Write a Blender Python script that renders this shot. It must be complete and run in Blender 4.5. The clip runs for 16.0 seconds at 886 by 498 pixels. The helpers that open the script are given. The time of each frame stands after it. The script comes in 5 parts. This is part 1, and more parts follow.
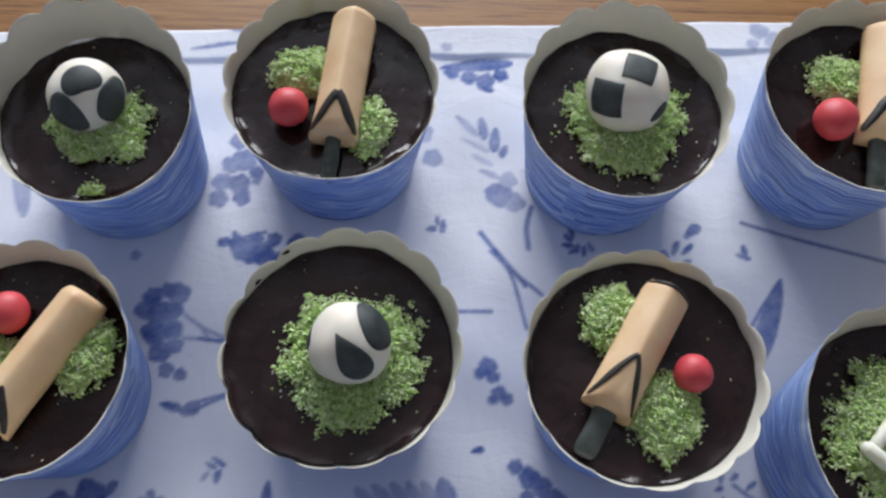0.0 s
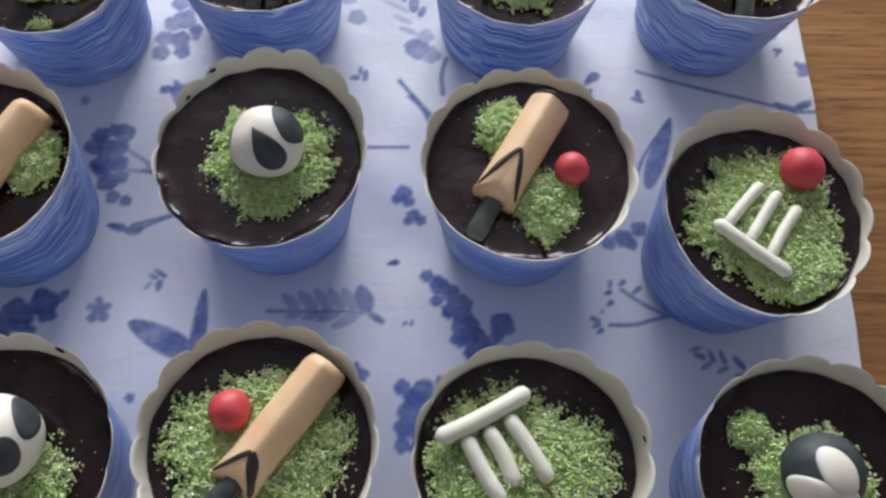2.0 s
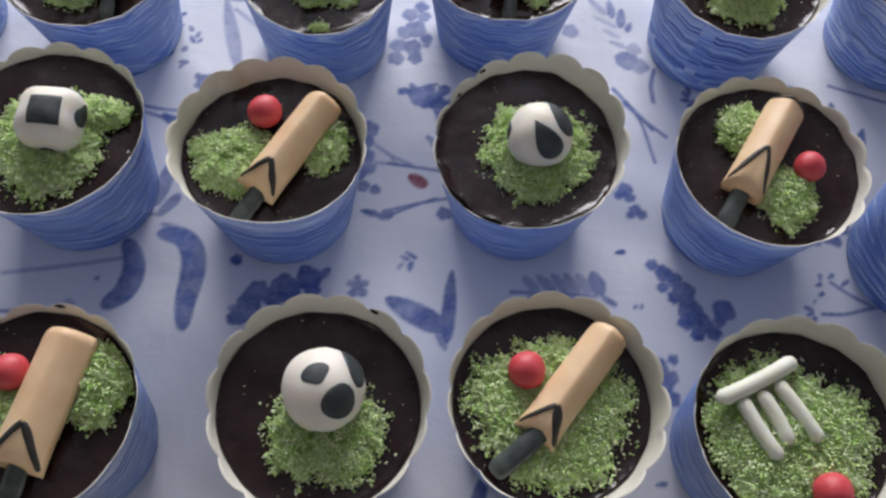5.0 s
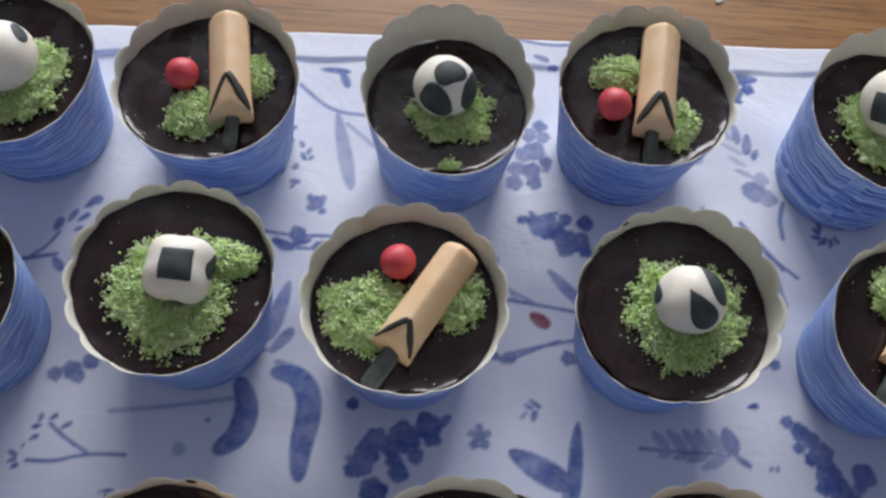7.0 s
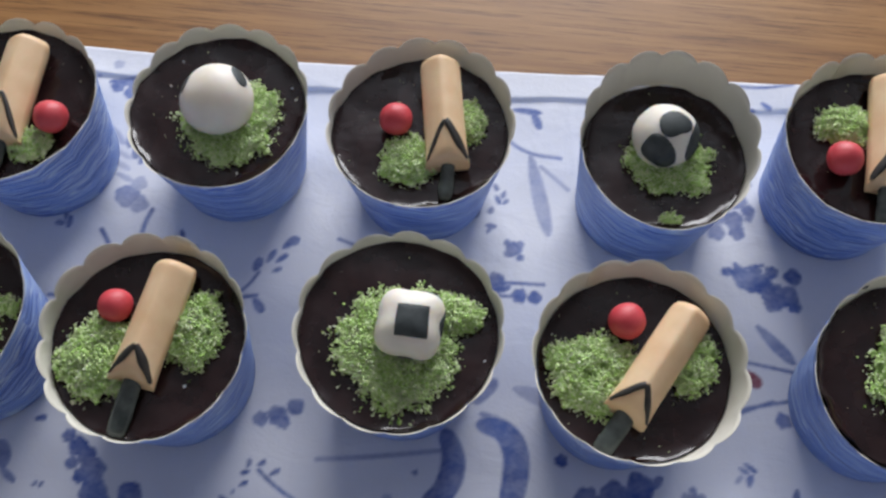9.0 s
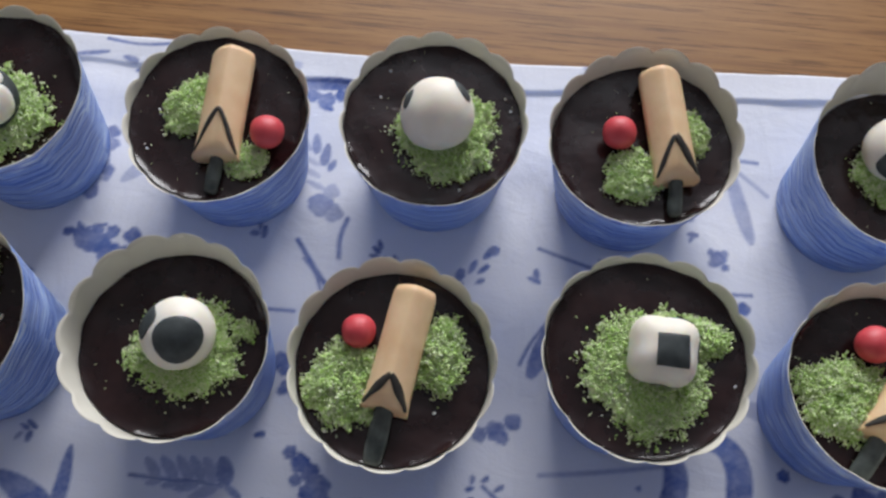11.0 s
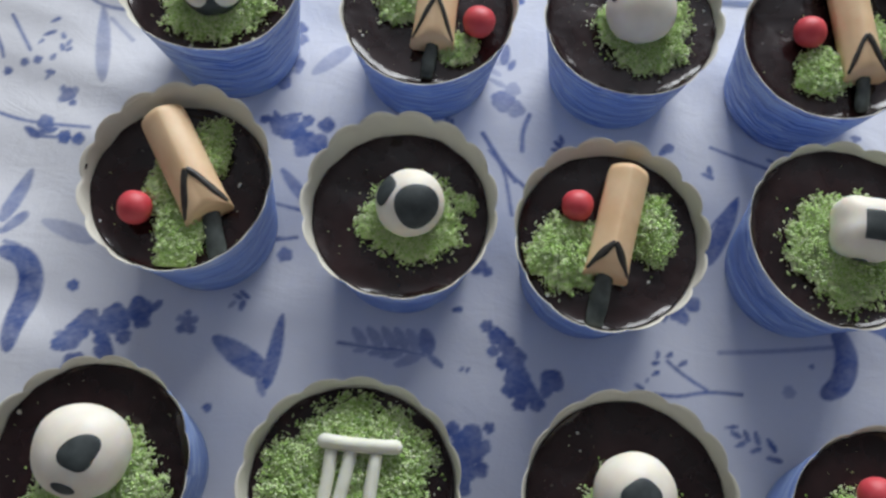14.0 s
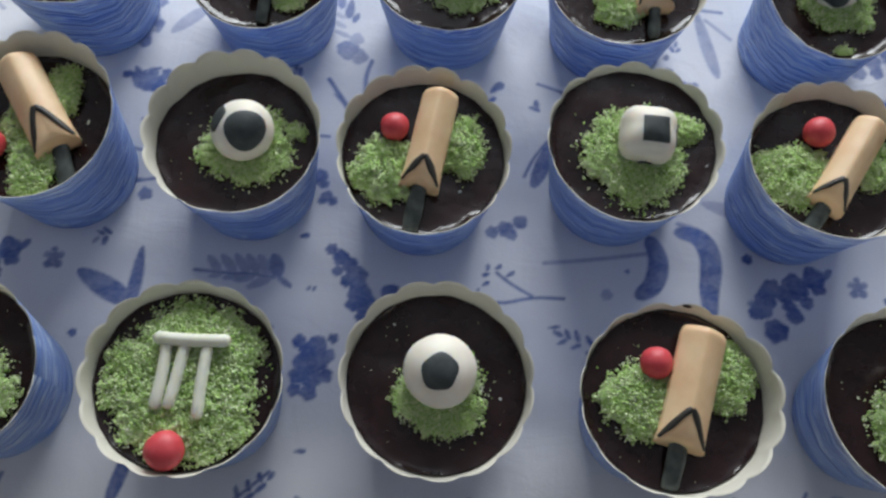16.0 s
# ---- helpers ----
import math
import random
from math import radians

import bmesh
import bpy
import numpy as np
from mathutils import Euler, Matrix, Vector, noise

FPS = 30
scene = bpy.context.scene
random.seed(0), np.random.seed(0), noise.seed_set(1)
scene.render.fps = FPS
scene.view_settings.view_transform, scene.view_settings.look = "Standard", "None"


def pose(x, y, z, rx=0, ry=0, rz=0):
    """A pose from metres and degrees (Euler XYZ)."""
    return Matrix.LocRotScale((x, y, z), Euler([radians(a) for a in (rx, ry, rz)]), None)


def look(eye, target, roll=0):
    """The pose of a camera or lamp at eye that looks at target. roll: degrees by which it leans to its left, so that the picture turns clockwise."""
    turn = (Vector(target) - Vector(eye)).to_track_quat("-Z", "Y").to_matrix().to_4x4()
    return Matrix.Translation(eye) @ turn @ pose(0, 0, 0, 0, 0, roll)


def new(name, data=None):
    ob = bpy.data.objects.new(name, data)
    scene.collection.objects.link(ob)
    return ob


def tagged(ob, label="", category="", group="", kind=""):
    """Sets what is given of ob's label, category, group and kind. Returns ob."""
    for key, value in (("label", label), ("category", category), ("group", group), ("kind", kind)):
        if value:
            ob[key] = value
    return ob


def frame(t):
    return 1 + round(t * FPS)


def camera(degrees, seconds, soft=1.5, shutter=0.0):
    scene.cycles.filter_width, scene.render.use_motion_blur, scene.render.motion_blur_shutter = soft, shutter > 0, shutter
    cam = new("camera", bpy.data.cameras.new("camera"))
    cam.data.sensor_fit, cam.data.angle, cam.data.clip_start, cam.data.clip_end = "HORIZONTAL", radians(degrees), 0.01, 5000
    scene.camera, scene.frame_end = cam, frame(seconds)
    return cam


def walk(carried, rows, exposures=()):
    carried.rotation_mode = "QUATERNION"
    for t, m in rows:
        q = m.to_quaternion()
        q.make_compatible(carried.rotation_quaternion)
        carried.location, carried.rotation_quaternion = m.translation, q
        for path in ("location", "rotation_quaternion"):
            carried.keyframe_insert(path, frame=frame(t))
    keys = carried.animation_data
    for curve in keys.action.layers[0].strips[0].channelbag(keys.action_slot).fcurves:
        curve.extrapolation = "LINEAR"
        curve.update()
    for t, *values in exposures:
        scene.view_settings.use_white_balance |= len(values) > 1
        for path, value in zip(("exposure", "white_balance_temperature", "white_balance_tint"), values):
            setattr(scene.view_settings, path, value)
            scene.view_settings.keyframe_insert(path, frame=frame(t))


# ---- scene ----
cam = camera(55.26, 16.0, soft=2.6)
PATH = [
    (0, -0.00823, 0.01775, 0.29637, 21.859, -2.336, 0.629),
    (0.5, -0.00010, -0.00256, 0.30122, 21.847, -2.776, 0.206),
    (1, 0.00914, -0.01728, 0.30578, 21.749, -2.982, 0.075),
    (1.5, 0.01683, -0.03252, 0.30727, 21.640, -2.983, -0.179),
    (2, 0.01946, -0.05096, 0.30728, 21.191, -2.684, -0.345),
    (2.5, 0.01805, -0.06749, 0.30762, 20.551, -2.773, -0.590),
    (3, 0.00698, -0.07881, 0.30647, 20.210, -2.815, -0.221),
    (3.5, -0.01200, -0.08545, 0.31154, 20.587, -2.757, 0.254),
    (4, -0.03729, -0.08894, 0.31367, 21.287, -2.522, 0.648),
    (4.2, -0.04579, -0.09048, 0.31579, 21.836, -2.296, 0.822),
    (6.3, -0.09837, -0.03869, 0.33189, 23.699, -2.898, 2.682),
    (6.5, -0.10362, -0.03280, 0.33114, 23.500, -2.912, 2.920),
    (7, -0.12023, -0.02382, 0.32960, 23.563, -2.791, 3.496),
    (7.5, -0.14487, -0.01876, 0.33066, 23.750, -2.258, 4.158),
    (8, -0.16723, -0.01698, 0.32890, 24.012, -1.754, 4.762),
    (8.2, -0.17271, -0.01785, 0.32921, 24.152, -1.362, 4.975),
    (10.3, -0.22428, 0.00884, 0.32376, 21.492, 0.301, 7.687),
    (10.5, -0.23810, 0.00879, 0.32666, 20.951, 0.151, 6.976),
    (11, -0.27032, 0.00828, 0.33298, 20.190, -0.042, 6.050),
    (11.5, -0.30357, 0.01253, 0.33617, 19.800, -0.474, 5.867),
    (12, -0.33508, 0.01357, 0.33558, 19.429, -0.707, 6.301),
    (12.5, -0.34955, 0.00872, 0.33300, 19.358, -0.727, 6.876),
    (13, -0.34842, -0.00640, 0.33356, 19.015, -0.885, 6.844),
    (13.5, -0.34416, -0.02095, 0.33547, 18.504, -0.946, 6.780),
    (14, -0.34651, -0.03872, 0.34154, 17.951, -0.961, 7.281),
    (14.5, -0.34793, -0.05412, 0.34736, 18.145, -0.651, 7.794),
    (15, -0.33456, -0.06743, 0.35007, 18.449, -0.596, 7.474),
    (15.5, -0.30989, -0.07765, 0.35584, 18.841, -1.080, 6.145),
    (16, -0.28449, -0.08238, 0.36161, 19.370, -1.761, 4.234),
]
walk(cam, [(t, pose(x, y, z, rx, ry, rz)) for t, x, y, z, rx, ry, rz in PATH],
     exposures=((0.0, -0.03, 6620, 13), (1.0, -0.01, 6620, 13), (2.0, 0.07, 6780, 16), (3.5, 0.05, 7000, 17), (4.2, -0.03, 6950, 17), (6.3, -0.09, 6720, 16),
                (8.2, -0.06, 6720, 14), (10.5, -0.11, 6780, 15), (12.5, -0.16, 6900, 14), (13.5, -0.17, 6750, 12), (14.5, -0.10, 6680, 10), (16.0, -0.14, 6680, 9)))

# ---- light: a bright window behind and to one side of the table, in a pale room ----
world = bpy.data.worlds.new("daylight")
scene.world = world
world.use_nodes = True
wn = world.node_tree
sky = wn.nodes.new("ShaderNodeTexSky")
sky.sky_type = "NISHITA"
sky.sun_disc = False
sky.sun_elevation, sky.sun_rotation = radians(40), radians(200)
wn.links.new(sky.outputs[0], wn.nodes["Background"].inputs[0])
wn.nodes["Background"].inputs[1].default_value = 0.1
WINDOW = (-0.15, 2.1, 0.98, 1.5, 1.0)  # x, y, z of the middle, width, height
lamp = bpy.data.lights.new("window_daylight", "AREA")
lamp.shape, lamp.size, lamp.size_y, lamp.energy, lamp.color = "RECTANGLE", WINDOW[3], WINDOW[4], 78.0, (0.90, 0.953, 1.0)
lamp_ob = new("window_daylight", lamp)
lamp_ob.matrix_world = look((WINDOW[0], WINDOW[1] + 0.02, WINDOW[2]), (WINDOW[0], 0.0, WINDOW[2] - 0.4))


# ---- materials ----
def material(name, colour=(0.5, 0.5, 0.5), rough=0.6, **inputs):
    m = bpy.data.materials.new(name)
    m.use_nodes = True
    b = m.node_tree.nodes["Principled BSDF"]
    b.inputs["Base Color"].default_value = (*colour, 1)
    b.inputs["Roughness"].default_value = rough
    for k, v in inputs.items():
        b.inputs[k.replace("_", " ")].default_value = v
    return m, m.node_tree, b


def node(tree, kind, **inputs):
    n = tree.nodes.new("ShaderNode" + kind)
    for k, v in inputs.items():
        n.inputs[k.replace("_", " ")].default_value = v
    return n


def ramp(tree, fac, *stops):
    r = tree.nodes.new("ShaderNodeValToRGB")
    while len(r.color_ramp.elements) < len(stops):
        r.color_ramp.elements.new(0.5)
    for e, (p, c) in zip(r.color_ramp.elements, stops):
        e.position, e.color = p, (*c, 1)
    tree.links.new(fac, r.inputs[0])
    return r


def coords(tree, scale=(1, 1, 1), source="Object"):
    c, m = tree.nodes.new("ShaderNodeTexCoord"), tree.nodes.new("ShaderNodeMapping")
    m.inputs["Scale"].default_value = scale
    tree.links.new(c.outputs[source], m.inputs[0])
    return m.outputs[0]


def noise_of(tree, vector, scale, detail=3.0, rough=0.5, distortion=0.0):
    n = node(tree, "TexNoise", Scale=scale, Detail=detail, Roughness=rough, Distortion=distortion)
    tree.links.new(vector, n.inputs["Vector"])
    return n.outputs["Fac"]


def bump(tree, bsdf, height, strength=0.3, distance=0.001):
    b = node(tree, "Bump", Strength=strength, Distance=distance)
    tree.links.new(height, b.inputs["Height"])
    tree.links.new(b.outputs[0], bsdf.inputs["Normal"])


def mixed(tree, fac, a, b, mode="MIX"):
    m = tree.nodes.new("ShaderNodeMix")
    m.data_type, m.blend_type = "RGBA", mode
    for slot, value in ((0, fac), (6, a), (7, b)):
        if isinstance(value, (int, float)):
            m.inputs[slot].default_value = value
        elif isinstance(value, tuple):
            m.inputs[slot].default_value = (*value, 1)
        else:
            tree.links.new(value, m.inputs[slot])
    return m.outputs[2]


def grained(name, dark, light, rough, scale, bump_scale, strength, distance=0.0006, **inputs):
    """A plain soft material with a faint mottle and a fine relief."""
    m, t, b = material(name, light, rough, **inputs)
    v = coords(t)
    r = ramp(t, noise_of(t, v, scale, 4), (0.3, dark), (0.7, light))
    t.links.new(r.outputs[0], b.inputs["Base Color"])
    bump(t, b, noise_of(t, v, bump_scale, 4), strength, distance)
    return m


def wood_material():
    m, t, b = material("oak_tabletop", rough=0.42, Specular_IOR_Level=0.5)
    v = coords(t, (1, 26, 1))
    streak = noise_of(t, v, 9.0, 6, 0.6, 0.4)
    fine = noise_of(t, coords(t, (5, 130, 1)), 6.0, 4, 0.65)
    broad = noise_of(t, coords(t, (0.6, 5, 1)), 6.0, 3, 0.5, 0.8)
    base = ramp(t, mixed(t, 0.4, streak, broad), (0.3, (0.155, 0.062, 0.018)), (0.5, (0.29, 0.134, 0.041)), (0.72, (0.42, 0.212, 0.070)))
    pores = ramp(t, fine, (0.36, (0.34, 0.27, 0.22)), (0.5, (1, 1, 1)))
    t.links.new(mixed(t, 0.75, base.outputs[0], pores.outputs[0], "MULTIPLY"), b.inputs["Base Color"])
    bump(t, b, fine, 0.15, 0.0004)
    return m


def cloth_material():
    m, t, b = material("printed_cotton", rough=0.85, Specular_IOR_Level=0.2)
    ink = t.nodes.new("ShaderNodeAttribute")
    ink.attribute_name = "ink"
    sep = t.nodes.new("ShaderNodeSeparateColor")
    t.links.new(ink.outputs["Color"], sep.inputs[0])
    v = coords(t)
    weave = noise_of(t, coords(t, (1, 1, 0.2)), 900.0, 2)
    ground = ramp(t, noise_of(t, v, 14.0, 4), (0.3, (0.70, 0.708, 0.752)), (0.7, (0.765, 0.772, 0.808)))
    wash = ramp(t, noise_of(t, v, 60.0, 3, 0.5), (0.3, (0.044, 0.085, 0.275)), (0.7, (0.105, 0.17, 0.415)))
    dapple = ramp(t, noise_of(t, v, 260.0, 3, 0.6), (0.32, (0.88, 0.88, 0.88)), (0.58, (1, 1, 1)))
    blue = mixed(t, mixed(t, 1.0, sep.outputs[0], dapple.outputs[0], "MULTIPLY"), ground.outputs[0], wash.outputs[0])
    pale = mixed(t, sep.outputs[1], blue, (0.36, 0.45, 0.70))
    t.links.new(mixed(t, sep.outputs[2], pale, (0.23, 0.035, 0.06)), b.inputs["Base Color"])
    # soft creases under the fine weave
    crease = node(t, "Bump", Strength=0.4, Distance=0.0025)
    t.links.new(mixed(t, 0.5, noise_of(t, coords(t, (1, 1.7, 1)), 34.0, 4, 0.55, 1.2), noise_of(t, coords(t, (2.6, 1, 1)), 26.0, 3, 0.5, 0.8)), crease.inputs["Height"])
    fine = node(t, "Bump", Strength=0.25, Distance=0.0003)
    t.links.new(weave, fine.inputs["Height"])
    t.links.new(crease.outputs[0], fine.inputs["Normal"])
    t.links.new(fine.outputs[0], b.inputs["Normal"])
    return m


def paper_blue():
    """Blue print of fine wavy strokes that run round the cup."""
    m, t, b = material("blue_printed_paper", rough=0.5)
    uv = coords(t, (1, 1, 1), "UV")
    warp = noise_of(t, coords(t, (4, 1.1, 1), "UV"), 1.0, 0.5)
    info = t.nodes.new("ShaderNodeObjectInfo")
    sep, com = t.nodes.new("ShaderNodeSeparateXYZ"), t.nodes.new("ShaderNodeCombineXYZ")
    t.links.new(uv, sep.inputs[0])
    lift = node(t, "Math")
    lift.operation = "MULTIPLY_ADD"
    t.links.new(warp, lift.inputs[0])
    lift.inputs[1].default_value = 0.6
    t.links.new(sep.outputs[1], lift.inputs[2])
    t.links.new(sep.outputs[0], com.inputs[0])
    t.links.new(lift.outputs[0], com.inputs[1])
    t.links.new(info.outputs["Random"], com.inputs[2])
    stretch = t.nodes.new("ShaderNodeMapping")
    stretch.inputs["Scale"].default_value = (2.2, 74, 9)
    t.links.new(com.outputs[0], stretch.inputs[0])
    lines = noise_of(t, stretch.outputs[0], 1.0, 2, 0.6)
    broad = noise_of(t, coords(t, (4, 5, 1), "UV"), 1.0, 2)
    hair = t.nodes.new("ShaderNodeMapping")
    hair.inputs["Scale"].default_value = (4, 180, 5)
    t.links.new(com.outputs[0], hair.inputs[0])
    lines = mixed(t, 0.42, lines, noise_of(t, hair.outputs[0], 1.0, 1, 0.5))
    r = ramp(t, lines, (0.415, (0.018, 0.066, 0.37)), (0.465, (0.07, 0.20, 0.66)), (0.525, (0.22, 0.42, 0.86)), (0.58, (0.66, 0.80, 0.97)))
    # pale strands that wander, part and meet
    drift = t.nodes.new("ShaderNodeMapping")
    drift.inputs["Scale"].default_value = (2.4, 8, 11)
    t.links.new(com.outputs[0], drift.inputs[0])
    rise, fold = node(t, "Math"), node(t, "Math")
    rise.operation, fold.operation = "MULTIPLY", "PINGPONG"
    t.links.new(noise_of(t, drift.outputs[0], 1.0, 1.2, 0.5), rise.inputs[0])
    rise.inputs[1].default_value = 10.0
    t.links.new(rise.outputs[0], fold.inputs[0])
    fold.inputs[1].default_value = 0.5
    strand = ramp(t, fold.outputs[0], (0.05, (0.9, 0.9, 0.9)), (0.17, (0, 0, 0)))
    inked = mixed(t, strand.outputs[0], r.outputs[0], (0.72, 0.83, 0.96))
    t.links.new(mixed(t, 0.25, inked, ramp(t, broad, (0.3, (0.55, 0.6, 0.8)), (0.7, (1, 1, 1))).outputs[0], "MULTIPLY"), b.inputs["Base Color"])
    return m


def icing_material():
    m, t, b = material("chocolate_glaze", (0.016, 0.008, 0.007), 0.16, Specular_IOR_Level=0.36)
    v = coords(t)
    r = ramp(t, noise_of(t, v, 90.0, 5, 0.6), (0.3, (0.010, 0.0045, 0.0055)), (0.75, (0.026, 0.0115, 0.0115)))
    t.links.new(r.outputs[0], b.inputs["Base Color"])
    g = ramp(t, noise_of(t, v, 160.0, 3), (0.35, (0.10, 0.10, 0.10)), (0.7, (0.26, 0.26, 0.26)))
    t.links.new(g.outputs[0], b.inputs["Roughness"])
    # soft swells, with a scatter of small pimples
    swell = node(t, "Bump", Strength=0.45, Distance=0.0016)
    t.links.new(noise_of(t, v, 85.0, 2), swell.inputs["Height"])
    pimple = node(t, "Bump", Strength=0.2, Distance=0.0005)
    t.links.new(ramp(t, noise_of(t, v, 420.0, 2), (0.66, (0, 0, 0)), (0.78, (1, 1, 1))).outputs[0], pimple.inputs["Height"])
    t.links.new(swell.outputs[0], pimple.inputs["Normal"])
    t.links.new(pimple.outputs[0], b.inputs["Normal"])
    return m


def crumb_material(name, *stops):
    m, t, b = material(name, rough=0.8, Subsurface_Weight=0.15, Subsurface_Radius=(0.0012, 0.0016, 0.0006), Subsurface_Scale=1.0)
    geo = t.nodes.new("ShaderNodeNewGeometry")
    r = ramp(t, geo.outputs["Random Per Island"], *stops)
    v = coords(t)
    patch = ramp(t, noise_of(t, v, 150.0, 3), (0.3, (0.70, 0.84, 0.52)), (0.65, (1, 1, 1)))
    bits = ramp(t, noise_of(t, v, 900.0, 2), (0.35, (0.80, 0.88, 0.66)), (0.6, (1, 1, 1)))
    t.links.new(mixed(t, 0.5, mixed(t, 0.55, r.outputs[0], patch.outputs[0], "MULTIPLY"), bits.outputs[0], "MULTIPLY"), b.inputs["Base Color"])
    bump(t, b, noise_of(t, v, 1100.0, 2), 0.6, 0.0006)
    return m


WOOD, CLOTH, PAPER, ICING, CRUMB = wood_material(), cloth_material(), paper_blue(), icing_material(), crumb_material("green_coconut", (0.0, (0.36, 0.60, 0.15)), (0.35, (0.60, 0.83, 0.31)), (0.7, (0.83, 0.96, 0.56)), (1.0, (0.95, 0.98, 0.80)))
PALE_CRUMB = crumb_material("pale_coconut", (0.0, (0.70, 0.86, 0.44)), (0.5, (0.82, 0.91, 0.60)), (1.0, (0.90, 0.93, 0.77)))
LINER = grained("cream_paper", (0.77, 0.73, 0.62), (0.86, 0.82, 0.71), 0.7, 60, 400, 0.15)


def let_light_through(m, share, tint, through_print=False):
    """Thin paper: part of the light that falls on one face comes out of the other, tinted by the print it passes."""
    t = m.node_tree
    b, out = t.nodes["Principled BSDF"], t.nodes["Material Output"]
    glow, mix = t.nodes.new("ShaderNodeBsdfTranslucent"), t.nodes.new("ShaderNodeMixShader")
    glow.inputs["Color"].default_value = (*tint, 1)
    mix.inputs[0].default_value = share
    if through_print:
        t.links.new(mixed(t, 0.80, b.inputs["Base Color"].links[0].from_socket, tint), glow.inputs["Color"])
    t.links.new(b.outputs[0], mix.inputs[1])
    t.links.new(glow.outputs[0], mix.inputs[2])
    t.links.new(mix.outputs[0], out.inputs["Surface"])


let_light_through(PAPER, 0.14, (0.95, 0.88, 0.70), True)
let_light_through(LINER, 0.25, (0.97, 0.92, 0.76))
CAKE = grained("chocolate_cake", (0.03, 0.016, 0.01), (0.05, 0.028, 0.018), 0.9, 200, 500, 0.6)
WHITE = grained("white_fondant", (0.76, 0.71, 0.62), (0.84, 0.80, 0.71), 0.5, 120, 240, 0.12, Subsurface_Weight=0.7, Subsurface_Scale=0.005, Subsurface_Radius=(1.0, 0.75, 0.5))
ROD = grained("white_sugar_paste", (0.70, 0.71, 0.60), (0.78, 0.78, 0.68), 0.55, 120, 240, 0.25, Subsurface_Weight=0.4, Subsurface_Scale=0.002, Subsurface_Radius=(1.0, 0.9, 0.5))
BLACK = grained("dark_fondant", (0.014, 0.021, 0.024), (0.055, 0.068, 0.068), 0.6, 170, 260, 0.15)
TAN = grained("tan_fondant", (0.70, 0.46, 0.26), (0.80, 0.58, 0.36), 0.5, 90, 300, 0.15, Subsurface_Weight=0.1, Subsurface_Scale=0.003)
RED = grained("red_fondant", (0.56, 0.045, 0.06), (0.68, 0.085, 0.10), 0.5, 120, 250, 0.15, Subsurface_Weight=0.08, Subsurface_Scale=0.002)
GRIP = grained("black_handle_fondant", (0.026, 0.034, 0.033), (0.085, 0.10, 0.095), 0.22, 150, 260, 0.3)
INK_LINE = grained("edible_ink", (0.012, 0.012, 0.012), (0.035, 0.03, 0.025), 0.5, 300, 300, 0.1)
WALL = grained("pale_wall_paint", (0.60, 0.61, 0.63), (0.66, 0.67, 0.69), 0.8, 3, 80, 0.1)
CEILING = grained("ceiling_paint", (0.36, 0.37, 0.40), (0.41, 0.42, 0.45), 0.9, 3, 80, 0.1)
FLOOR = grained("floor_boards", (0.14, 0.09, 0.05), (0.22, 0.14, 0.08), 0.5, 6, 60, 0.1)


# ---- mesh helpers ----
def mesh_of(name, verts, faces, mat, smooth=True):
    me = bpy.data.meshes.new(name)
    me.from_pydata(verts, [], faces)
    me.materials.append(mat)
    if smooth:
        me.polygons.foreach_set("use_smooth", [True] * len(me.polygons))
    me.update()
    return me


def part(name, me, parent, label="", at=None):
    ob = new(name, me)
    ob.parent = parent
    if at is not None:
        ob.matrix_basis = at
    return tagged(ob, label) if label else ob


def box(name, lo, hi, mat, bevel=0.0):
    bm = bmesh.new()
    bmesh.ops.create_cube(bm, size=1.0)
    for v in bm.verts:
        v.co = Vector([a + (c + 0.5) * (b - a) for a, b, c in zip(lo, hi, v.co)])
    if bevel:
        bmesh.ops.bevel(bm, geom=bm.edges[:], offset=bevel, segments=3, affect="EDGES", profile=0.5)
    me = bpy.data.meshes.new(name)
    bm.to_mesh(me)
    bm.free()
    me.materials.append(mat)
    return me


def loft(rings, caps=True, closed=True):
    """Vertices and faces of a skin over rings with equal numbers of points."""
    n = len(rings[0])
    verts = [p for ring in rings for p in ring]
    faces = []
    for i in range(len(rings) - 1):
        for j in range(n if closed else n - 1):
            k = (j + 1) % n
            faces.append((i * n + j, i * n + k, (i + 1) * n + k, (i + 1) * n + j))
    if caps:
        faces.append(tuple(range(n - 1, -1, -1)))
        faces.append(tuple((len(rings) - 1) * n + j for j in range(n)))
    return verts, faces


def tube(points, radius, sides=10, flat=1.0, taper=0.55):
    """A rounded rod along points, with domed ends."""
    rings, pts = [], [Vector(p) for p in points]
    stations = []
    for i, p in enumerate(pts):
        d = (pts[min(i + 1, len(pts) - 1)] - pts[max(i - 1, 0)]).normalized()
        if i == 0:
            stations += [(p - d * radius * 0.75, d, 0.35), (p - d * radius * 0.45, d, 0.75)]
        stations.append((p, d, 1.0))
        if i == len(pts) - 1:
            stations += [(p + d * radius * 0.45, d, 0.75), (p + d * radius * 0.75, d, 0.35)]
    for p, d, s in stations:
        side = d.cross(Vector((0, 0, 1))).normalized()
        up = side.cross(d)
        rings.append([p + (side * math.cos(a) + up * math.sin(a) * flat) * radius * s for a in (2 * math.pi * k / sides for k in range(sides))])
    return loft(rings)


# ---- the room ----
def wall(name, lo, hi):
    return tagged(new(name, box(name, lo, hi, WALL)), "plain pale painted room wall", "wall", kind="structure")


